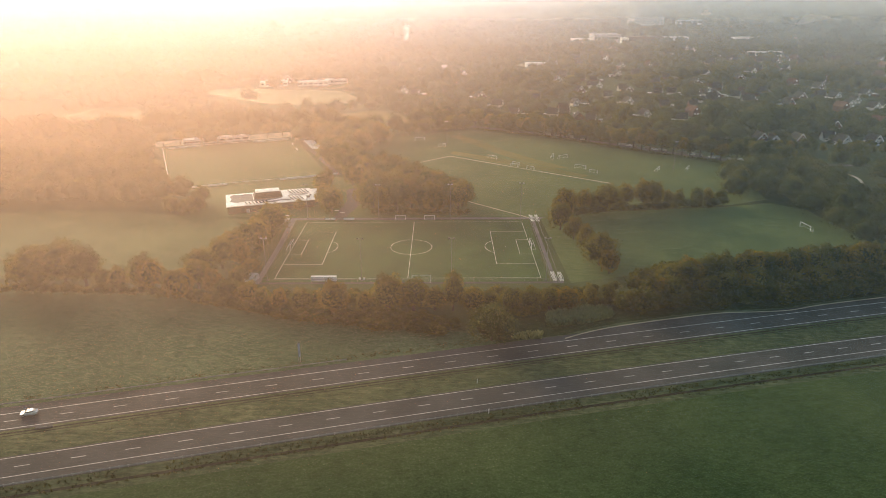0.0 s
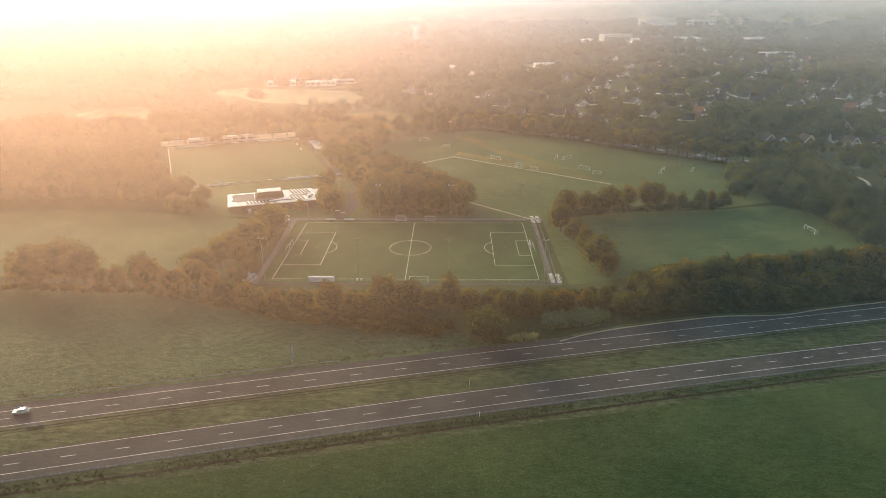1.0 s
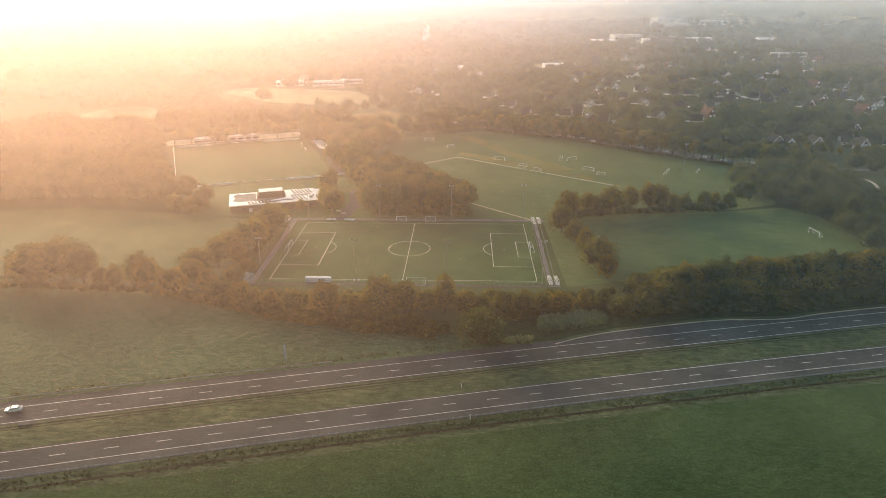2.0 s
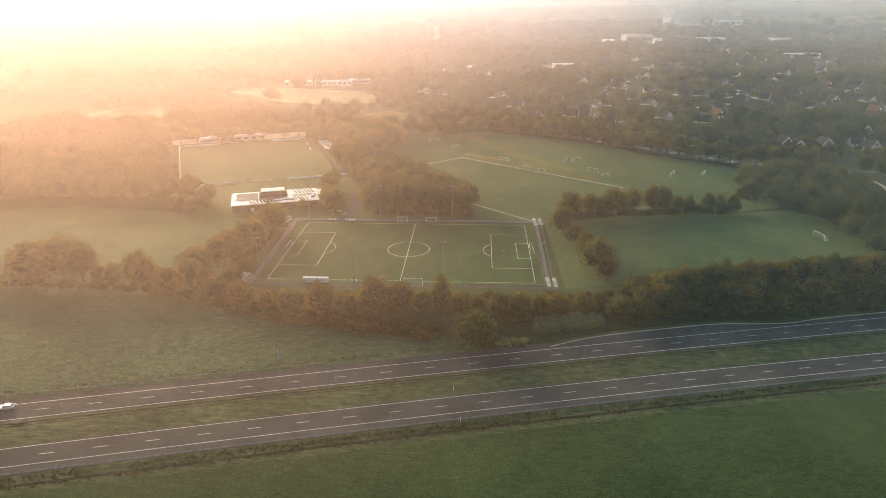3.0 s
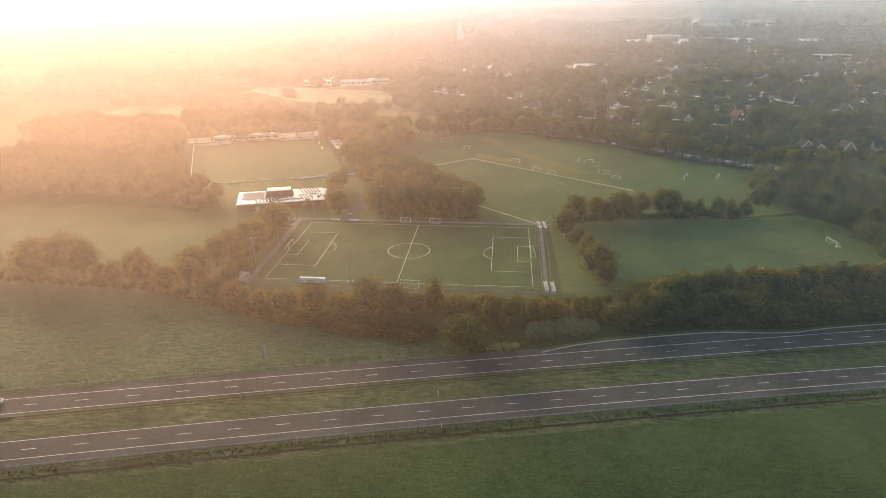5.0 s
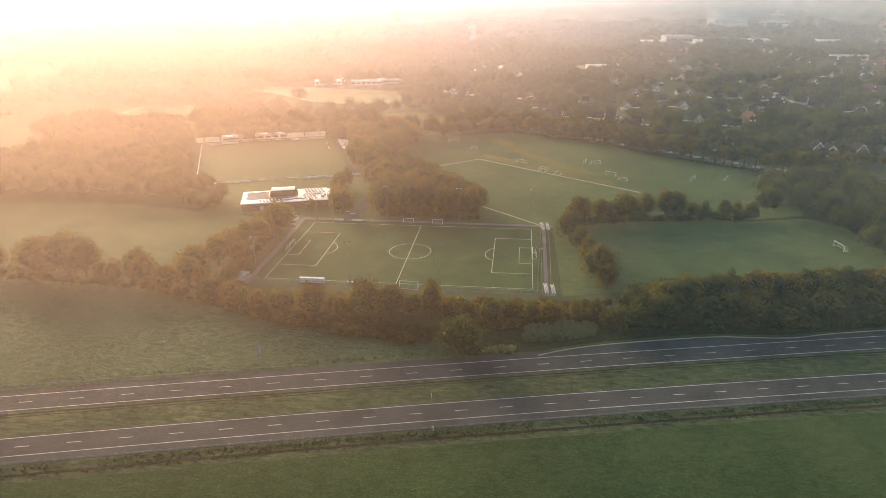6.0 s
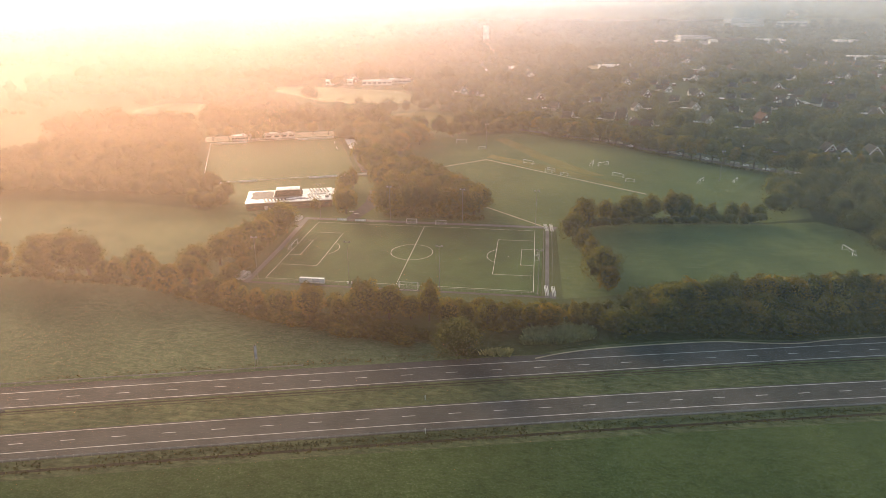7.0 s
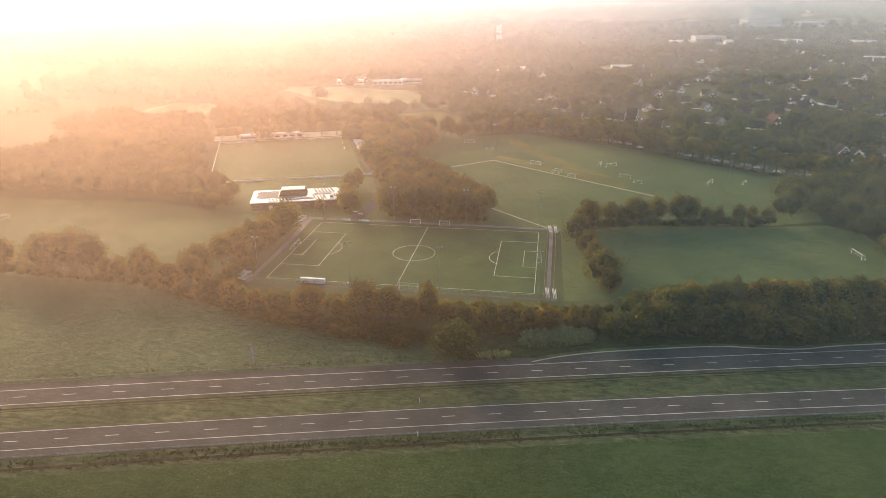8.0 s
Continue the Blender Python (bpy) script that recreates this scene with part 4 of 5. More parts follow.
hall(168, 738, 62, 14, 6, 8, M_WHITE, M_FLATROOF, "long low white building with a pale roof", 12)
hall(12, 668, 34, 16, 9, 10, M_GREYWALL, M_FLATROOF, "pale school building with a flat roof", 7)
hall(-10, 655, 14, 14, 6, 10, M_WHITE, M_FLATROOF, "white annexe with a flat roof", 3)
hall(-186, 541, 32, 12, 5, 12, M_WHITE, M_FLATROOF, "long low white shed in the haze", 6)
hall(-140, 543, 36, 12, 5, 12, M_WHITE, M_FLATROOF, "long low white shed in the haze", 6)
hall(-115, 560, 26, 12, 5, 12, M_GREYWALL, M_FLATROOF, "long low grey shed in the haze", 5)
hall(310, 1206, 46, 26, 8, 5, M_WHITE, M_FLATROOF, "pale industrial hall among trees", 6)
hall(365, 1230, 60, 40, 16, 5, M_GREYWALL, M_GREYWALL, "grey office block among trees", 8)
hall(440, 1210, 76, 40, 12, 4, M_BRICK, M_REDTILE, "brick hall with an orange sunlit roof", 8)
hall(385, 1146, 14, 14, 14, 4, M_WHITE, M_FLATROOF, "white sunlit gable building", 3)
hall(506, 1260, 90, 30, 8, 4, M_WHITE, M_FLATROOF, "long pale industrial hall", 8)
hall(640, 1185, 40, 20, 12, 4, M_WHITE, M_FLATROOF, "pale block among trees", 5)
hall(468, 905, 46, 14, 8, 4, M_WHITE, M_FLATROOF, "long pale school building", 8)
hall(560, 900, 56, 14, 7, 8, M_WHITE, M_FLATROOF, "long pale school building", 8)
hall(630, 1960, 44, 40, 54, 25, M_WHITE, M_FLATROOF, "tall white factory block in the distance", 5, "factory", "factory")
hall(650, 1925, 118, 30, 22, 25, M_WHITE, M_FLATROOF, "white factory block in the distance", 5, "factory", "factory")
hall(682, 1990, 54, 40, 46, 25, M_WHITE, M_FLATROOF, "tall pale factory block in the distance", 5, "factory", "factory")
hall(790, 1960, 90, 30, 14, 4, M_WHITE, M_FLATROOF, "white factory hall in the distance", 5, "factory", "factory")
hall(-61, 1236, 12, 12, 34, 4, M_WHITE, M_FLATROOF, "white tower block in the haze", 3, "tower_block", "tower")
spire = thing("church", "dark church tower with a pointed spire in the distance", "church", at=pose(714, 1860, 0))
part("wall", boxes(((0, 0, 10), (8, 8, 21))), M_BRICK, spire)
part("spire", tubes(((0, 0, 20), (0, 0, 44), 5.2, 0.2), n=8), M_TILE, spire)
copy_thing(spire, pose(560, 1880, 0))

def garage_proto():
    """A small flat-roofed garage with a pale roof edge and a door."""
    g = thing("garage", "small garage with a pale flat roof among garden trees", "garage", "garages of the town")
    part("wall", boxes(((0, 0, 1.2), (6.0, 3.4, 2.6))), M_BRICK, g)
    part("roof", boxes(((0, 0, 2.6), (6.4, 3.8, 0.3)), bevel=0.05), M_FLATROOF, g, "pale flat roof")
    part("door", boxes(((-1.2, -1.72, 1.05), (2.4, 0.1, 2.1))), M_WHITE, g)
    return g


garage = garage_proto()
garage.matrix_basis = pose(262, 218, 0, 0, 0, 12)
for k, (_, hx, hy, rz) in enumerate(OPEN_HOUSES[:60]):
    side = -1 if k % 2 else 1
    copy_thing(garage, pose(hx + side * 9.5, hy - 3, 0, 0, 0, 12 if k % 3 else 100))

# gardens, walls and sheds along the street
g_wall = bpy.data.meshes.new("garden_wall")
bm = boxes(((0, 0, 0.8), (6.5, 0.25, 1.6)))
bm.to_mesh(g_wall)
bm.free()
g_wall.materials.append(M_CREAM)
for x, y, rz in [(146, 208, -38), (153, 203, -38), (162, 196, -38), (170, 189, -38), (181, 181, -36), (190, 174, -36), (199, 167, -35), (208, 160, -35), (98, 247, -32), (106, 241, -34), (113, 236, -35)]:
    w = new("garden_wall", g_wall)
    w.matrix_basis = pose(x, y, 0, 0, 0, rz)
    tagged(w, "pale garden wall along the street", "wall", "garden walls")
strip("road_town", smooth([(40, 284), (95, 251), (150, 207), (205, 164), (262, 148), (330, 150)]), smooth([(38, 279), (92, 246), (146, 202), (202, 159), (260, 143), (330, 145)]), 0.05, M_SHOULDER, None, "narrow grey street lined with trees and gardens", "road", "structure")

# ---------------------------------------------------------------- clubhouse
def clubhouse():
    c = thing("clubhouse", "low clubhouse with a bright flat roof and dark solar panels", "clubhouse", at=pose(-78, 64.5, 0, 0, 0, 17.5))
    part("wall", boxes(((0, 0, 1.8), (44, 22, 4.0))), M_DARKBRICK, c, "dark brick wall")
    part("roof", boxes(((0, 0, 3.95), (45, 23, 0.4)), bevel=0.08), M_FLATROOF, c, "bright pale flat roof")
    part("wing_wall", boxes(((25.5, 2.5, 1.7), (7, 14, 3.8))), M_DARKBRICK, c)
    part("wing_roof", boxes(((26, 2.5, 3.75), (8, 15, 0.35)), bevel=0.08), M_FLATROOF, c)
    # raised hall with dark hipped sides and a pale top
    v = [(-8.4, -2, 4.1), (6.6, -2, 4.1), (6.6, 8, 4.1), (-8.4, 8, 4.1), (-6.9, 0.4, 7.0), (5.1, 0.4, 7.0), (5.1, 6.2, 7.0), (-6.9, 6.2, 7.0)]
    solid("upper_hall", v, [(0, 1, 5, 4), (1, 2, 6, 5), (2, 3, 7, 6), (3, 0, 4, 7)], M_BLACK, c, "dark sloping sides of the raised hall")
    part("upper_roof", boxes(((-0.9, 3.3, 7.1), (12.4, 6.2, 0.3)), bevel=0.06), M_FLATROOF, c)
    for k in range(3):
        part("skylight", boxes(((-4.9 + 4.0 * k, 3.3, 7.33), (2.2, 2.8, 0.2))), M_WHITE, c)
    for outline in ([(-20.5, -3), (-17, -5.6), (-12, -4.2), (-8.6, -5.6), (-2, -6.2), (3, -4.2), (6, -2.8), (5.6, -2.1), (-8.7, -2.1), (-8.8, 8.6), (-12, 9.6), (-15, 8.4), (-18.5, 10), (-20.6, 7), (-19.6, 2)],
                    [(-7, -10.4), (-3, -8.8), (1, -9.9), (5, -8.2), (9.5, -9.4), (10.6, -7.2), (7.5, -5.6), (3.5, -6.8), (-1, -7.4), (-5, -7.9)],
                    [(9, -2.0), (12.5, -0.6), (17, -1.8), (20.5, 0.4), (18, 1.6), (14, 0.8), (10, 1.4)]):
        n = len(outline)
        solid("roof_membrane", [(x, y, z) for z in (4.15, 4.19) for x, y in outline], [tuple(range(n, 2 * n))] + [(a, (a + 1) % n, (a + 1) % n + n, a + n) for a in range(n)], M_MEMBRANE, c, "weathered wet patch of roofing")
    bm = boxes(((0, 0, 0), (1.05, 8.2, 0.06)))
    me = bpy.data.meshes.new("solar_panel")
    bm.to_mesh(me)
    bm.free()
    me.materials.append(M_SOLAR)
    for k in range(7):
        if k < 6:
            shared("solar_panel", me, c, pose(11.0 + 1.75 * k, 6.0, 4.44, 0, 14, 12))
        if k < 4:
            shared("solar_panel", me, c, pose(10.4 + 1.75 * k, -5.4, 4.44, 0, 14, 12))
        shared("solar_panel", me, c, pose(-12.6 + 1.75 * k, -8.3, 4.44, 0, 14, 12) @ Matrix.Diagonal((1, 0.5, 1, 1)))
    part("roof_unit", boxes(((19.5, -6.5, 4.6), (1.8, 1.4, 0.9)), ((21, -3.2, 4.5), (1.0, 1.0, 0.7))), M_STEEL, c)
    for k in range(9):
        win = part("window", boxes(((-19.5 + 4.8 * k, -11.05, 1.9), (2.4, 0.16, 1.3))), M_BLACK, c)
        part("pane", boxes(((-19.5 + 4.8 * k, -11.16, 1.9), (2.1, 0.05, 1.0))), M_GLASS, win)
    part("door", boxes(((-12, -11.06, 1.05), (1.8, 0.16, 2.1))), M_BLUE, c)
    return c


clubhouse()
stand = thing("grandstand", "small pale roofed stand beside the second pitch", "grandstand", at=pose(-79, 196, 0, 0, 0, -68))
part("back_wall", boxes(((0, 3.5, 1.8), (30, 0.3, 3.6))), M_GREYWALL, stand)
part("roof", boxes(((0, 0.6, 3.8), (31, 7, 0.25))), M_FLATROOF, stand)
for k in range(3):
    part("step", boxes(((0, 2.4 - 1.4 * k, 0.9 - 0.3 * k), (30, 1.3, 0.5))), M_PAVER, stand)
for k in range(7):
    part("post", tubes(((-15 + 5 * k, -2.6, 0), (-15 + 5 * k, -2.6, 3.8), 0.09)), M_STEEL, stand)
for x, y, w, rz in [(-150, 226, 34, 22), (-172, 216, 12, 22)]:
    hall(x, y, w, 6, 3.6, rz, M_GREYWALL, M_GREYWALL, "pale low changing rooms behind the second pitch", 6, "changing_rooms", "building")


# ---------------------------------------------------------------- pitch furniture
def goal_proto(w, h, d, label, name="goal"):
    g = thing(name, label, "football goal", "football goals")
    r = 0.09
    part("post", tubes(((-w / 2, 0, 0), (-w / 2, 0, h), r)), M_WHITE, g)
    part("post", tubes(((w / 2, 0, 0), (w / 2, 0, h), r)), M_WHITE, g)
    part("crossbar", tubes(((-w / 2 - r, 0, h), (w / 2 + r, 0, h), r)), M_WHITE, g)
    for s in (-1, 1):
        part("side_frame", tubes(((s * w / 2, 0, h), (s * w / 2, d * 0.5, h - 0.1), 0.028), ((s * w / 2, d * 0.5, h - 0.1), (s * w / 2, d, 0.05), 0.028), ((s * w / 2, 0, 0.05), (s * w / 2, d, 0.05), 0.028), n=5), M_WHITE, g)
    part("ground_bar", tubes(((-w / 2, d, 0.05), (w / 2, d, 0.05), 0.03), n=5), M_WHITE, g)
    bm = bmesh.new()
    for k in range(int(w / 0.6) + 1):
        x = -w / 2 + k * 0.6
        add_tube(bm, (x, d * 0.5, h - 0.1), (x, d, 0.05), 0.006, n=3)
        add_tube(bm, (x, 0, h), (x, d * 0.5, h - 0.1), 0.006, n=3)
    for k in range(5):
        s = k / 5
        add_tube(bm, (-w / 2, d * (0.5 + 0.5 * s), (h - 0.1) * (1 - s) + 0.05 * s), (w / 2, d * (0.5 + 0.5 * s), (h - 0.1) * (1 - s) + 0.05 * s), 0.006, n=3)
    part("net", bm, M_NET, g, "white cord net")
    return g


big = goal_proto(7.32, 2.44, 2.0, "white full-size football goal with a net")
big.matrix_basis = pose(-53.1, 0, 0.05, 0, 0, 90)
for x, y, rz, z in [(53.1, 0, -90, 0.05), (186.8, 22.0, -80, 0.03), (-213, 14, 75, 0.03), (5.5, -37.6, 180, 0.05), (-2.9, 226, 12, 0.02),
                    (96, 166.5, 30, 0.02), (89.5, 168, 80, 0.02), (150, 132.5, 62, 0.02), (47.5, 166, -30, 0.02), (102, 139, -35, 0.02), (75, 60, 62, 0.02)]:
    copy_thing(big, pose(x, y, z, 0, 0, rz))
small = goal_proto(5.0, 2.0, 1.4, "small white training goal with a net", "training_goal")
small.matrix_basis = pose(-7.0, 38.9, 0.06, 0, 0, 180)
for x, y, rz in [(7.5, 38.7, 180), (60.5, 145, -33), (70, 138, -33), (62, 149, -33), (108, 128, -20), (14, 205, 20), (170, 136, 60)]:
    copy_thing(small, pose(x, y, 0.05, 0, 0, rz))


def stack_proto():
    """Portable goals folded together and parked at a corner of the pitch."""
    s = thing("folded_goals", "white portable goals tipped and stacked on grey paving", "football goal", "folded goals")
    for k in range(3):
        y = 0.55 * k
        part("frame", tubes(((-2.5, y, 0.1), (2.5, y, 0.1), 0.08), ((-2.5, y, 0.1), (-2.5, y + 0.35, 2.0), 0.08), ((2.5, y, 0.1), (2.5, y + 0.35, 2.0), 0.08), ((-2.5, y + 0.35, 2.0), (2.5, y + 0.35, 2.0), 0.08)), M_WHITE, s)
    part("net", tubes(*[((-2.4 + 0.6 * i, 0.2, 0.15), (-2.4 + 0.6 * i, 1.3, 1.9), 0.03) for i in range(9)], n=4), M_NET, s)
    return s


st = stack_proto()
st.matrix_basis = pose(58.6, -35.6, 0.06, 0, 0, 95)
for x, y, rz in [(61.2, -36, 95), (58.9, 37.0, 100), (61.5, 36.8, 95), (-63.2, 37, 78), (-60.0, -36.3, 75), (-62.0, -36.0, 75)]:
    copy_thing(st, pose(x, y, 0.06, 0, 0, rz))


def mast_proto():
    m = thing("floodlight_mast", "tall slim grey floodlight mast with paired lamps", "floodlight", "floodlight masts")
    part("pole", tubes(((0, 0, -0.3), (0, 0, 17.6), 0.14, 0.07), n=8), M_STEEL, m)
    part("crossarm", boxes(((0, 0, 17.6), (2.4, 0.14, 0.14))), M_STEEL, m)
    for s in (-0.95, 0.95):
        lamp = part("floodlight", boxes(((s, -0.15, 17.75), (0.75, 0.35, 0.6)), bevel=0.05), M_STEEL, m)
        part("lamp_glass", boxes(((s, -0.35, 17.75), (0.62, 0.05, 0.48))), M_LAMP, lamp)
    part("base", boxes(((0, 0, 0.1), (0.8, 0.8, 0.3)), bevel=0.04), M_PAVER, m)
    return m


mast = mast_proto()
mast.matrix_basis = pose(-17.9, 40.0, 0)
for x, y, rz in [(17.8, 39.8, 0), (-53.6, 40.2, 0), (53.2, 41.6, 0), (-18.0, -37.3, 180), (17.4, -37.4, 180), (-55.4, -36.6, 180), (54.6, -37.4, 180), (161, 137, 30), (17, 208, 20)]:
    copy_thing(mast, pose(x, y, 0, 0, 0, rz))


def barrier(name, pts, label, gap=2.5, h=1.05, r=0.05, mat=None):
    """A tubular pitch rail on posts."""
    b = thing(name, label, "railing", "pitch railings")
    p = np.array(pts, float)
    for a, c in zip(p[:-1], p[1:]):
        d = c - a
        L = np.hypot(*d)
        part("rail", tubes(((a[0], a[1], h), (c[0], c[1], h), r), n=6), mat or M_STEEL, b)
        n = max(2, int(L / gap))
        for k in range(n + 1):
            q = a + d * k / n
            shared("post", POST, b, pose(q[0], q[1], 0))
    return b


bm = tubes(((0, 0, -0.1), (0, 0, 1.05), 0.045), n=6)
POST = bpy.data.meshes.new("rail_post")
bm.to_mesh(POST)
bm.free()
POST.materials.append(M_STEEL)
barrier("pitch_railing", [(-57.0, 37.9), (57.0, 37.6)], "grey tubular railing along the pitch")
barrier("pitch_railing", [(-57.4, -38.2), (56.2, -38.2)], "grey tubular railing along the pitch")
barrier("pitch_railing", [(-57.4, -38.2), (-57.4, 0), (-58.6, 37.9)], "grey tubular railing along the pitch")
barrier("pitch_railing", [(56.5, -38.2), (57.2, 37.6)], "grey tubular railing along the pitch")
barrier("pitch_railing", [(60.0, -30), (60.6, 0), (60.8, 34)], "grey tubular railing along the walkway")
barrier("pitch_railing", [(-57.0, 124.0), (-142.1, 92.6), (-187.3, 198.2), (-99.8, 234.0)], "white tubular railing round the second pitch", 6.0, 1.0, 0.12, M_WHITE)
barrier("pitch_railing", [(-99.8, 234.0), (-57.0, 124.0)], "grey tubular railing beside the second pitch", 6.0, 1.0, 0.05)
strip("path", [(-95.5, 232), (-52.5, 124)], [(-91.8, 233.5), (-48.8, 125.5)], 0.06, M_SHOULDER, None, "brown trodden path beside the second pitch", "path", "structure")


def boards(pts, label, mat=None, h=1.0):
    """A run of advertising boards, plain faced."""
    for (x0, y0), (x1, y1) in pts:
        L = math.hypot(x1 - x0, y1 - y0)
        n = max(1, round(L / 2.6))
        t = thing("board_row", label, "sign board", "boards round the pitches", pose(x0, y0, 0, 0, 0, math.degrees(math.atan2(y1 - y0, x1 - x0))))
        for k in range(n):
            part("board", boxes((((k + 0.5) * L / n, 0, 0.62), (L / n * 0.96, 0.07, h)), ((((k + 0.1) * L / n, 0.02, 0.3), (0.08, 0.08, 0.7))), tilt=-0.12), mat or M_WHITE, t)


boards([((-44.6, 38.2), (-39.4, 38.2)), ((-35.4, 38.1), (-30.0, 38.1))], "white plain boards on the pitch railing")
boards([((-183.6, 199.9), (-163.5, 208.2)), ((-141, 93.2), (-128, 98)), ((-123, 100), (-113, 103.8)), ((-84, 113.6), (-60, 122.6)), ((-57, 124.5), (-51, 127)), ((-103, 231), (-128, 221)), ((-98, 217), (-95.5, 209)), ((-92, 200), (-88.6, 192))],
       "white plain boards round the second pitch")


def dugout(x, y):
    d = thing("dugout", "white team shelter on the touchline", "dugout", "dugouts", pose(x, y, 0))
    part("shell", boxes(((0, -0.55, 1.05), (4.9, 0.08, 1.9)), ((0, 0.0, 2.02), (4.9, 1.3, 0.08)), ((-2.42, 0, 1.05), (0.07, 1.2, 1.9)), ((2.42, 0, 1.05), (0.07, 1.2, 1.9))), M_WHITE, d)
    part("bench", boxes(((0, -0.2, 0.45), (4.5, 0.4, 0.08)), ((-2, -0.2, 0.22), (0.1, 0.3, 0.44)), ((2, -0.2, 0.22), (0.1, 0.3, 0.44))), M_STEEL, d)


dugout(-35.5, -37.2), dugout(-30.4, -37.2)
for x, y in [(-37.5, 48.5), (-41, 52)]:
    b = thing("bench", "pale bench beside the yard", "bench", at=pose(x, y, 0.05))
    part("seat", boxes(((0, 0, 0.45), (2.4, 0.5, 0.08))), M_WHITE, b)
    for s in (-1, 1):
        part("leg", boxes(((s, 0, 0.2), (0.12, 0.45, 0.42))), M_STEEL, b)
for x, y in [(-18.9, -36.3), (-17.2, -36.3)]:
    c = thing("equipment_box", "small white box at the foot of a mast", "box", at=pose(x, y, 0.05))
    part("body", boxes(((0, 0, 0.4), (0.7, 0.5, 0.7)), bevel=0.04), M_WHITE, c)
    part("lid", boxes(((0, 0, 0.79), (0.76, 0.56, 0.07))), M_WHITE, c)


# ---------------------------------------------------------------- motorway furniture
def guard_rail(axis, off, x0, x1, gap, label):
    g = thing("guard_rail", label, "guard rail", "guard rails")
    line = road_line(axis, off, x0, x1, 4.0)
    n = len(line)
    prof = [(0.0, 0.45), (0.08, 0.52), (0.0, 0.6), (0.08, 0.68), (0.0, 0.76)]
    v, f = [], []
    for x, y in line:
        v += [(x, y - d, z) for d, z in prof]
    v += [(x, y + 0.03, z) for x, y in line for z in (0.45, 0.76)]
    for i in range(n - 1):
        for j in range(4):
            a = i * 5 + j
            f.append((a, a + 5, a + 6, a + 1))
        b = n * 5 + i * 2
        f.append((b, b + 1, b + 3, b + 2))
        f.append((i * 5 + 4, i * 5 + 9, b + 3, b + 1))
    solid("beam", v, f, M_STEEL, g)
    for x in np.arange(x0, x1, gap):
        s = axis(x + 0.5) - axis(x - 0.5)
        k = math.hypot(1, s)
        shared("post", GPOST, g, pose(x - off * s / k, axis(x) + off / k + 0.08, 0, 0, 0, math.degrees(math.atan(s))))
    return g


bm = boxes(((0, 0, 0.35), (0.14, 0.1, 0.78)), ((0, 0, 0.74), (0.2, 0.3, 0.1)))
GPOST = bpy.data.meshes.new("guard_post")
bm.to_mesh(GPOST)
bm.free()
GPOST.materials.append(M_STEEL)
guard_rail(near_axis, -7.3, -170, 250, 2.0, "galvanised steel guard rail beside the carriageway")
guard_rail(far_axis, 8.4, -230, -12, 2.0, "galvanised steel guard rail below the meadow")

for x, y in [(26.2, -126.6), (23.8, -111.6)]:
    k = thing("marker_post", "white roadside marker post", "marker post", "marker posts", pose(x, y, 0))
    part("post", boxes(((0, 0, 0.75), (0.17, 0.12, 1.7)), bevel=0.03, tilt=0.06), M_WHITE, k)
    part("plate", boxes(((0, -0.09, 1.3), (0.22, 0.04, 0.5))), M_WHITE, k, "white plate with a dark bar")
sg = thing("road_sign", "tall narrow grey-blue sign on steel posts in the meadow's edge", "road sign", at=pose(-30.2, -99.8, 0, 0, 0, 62))
for s in (-0.4, 0.4):
    part("post", tubes(((s, 0, -0.2), (s, 0, 7.4), 0.08, 0.06)), M_STEEL, sg)
part("panel", boxes(((0, -0.12, 4.6), (0.9, 0.08, 4.6)), bevel=0.03), M_BLUE, sg)
hw = thing("culvert_rail", "short pale culvert railing in the median", "railing", at=pose(-91, -132.4, 0, 0, 0, 14))
part("rail", boxes(((0, 0, 0.7), (4.2, 0.12, 0.18)), ((0, 0, 0.25), (4.2, 0.3, 0.5))), M_PAVER, hw)


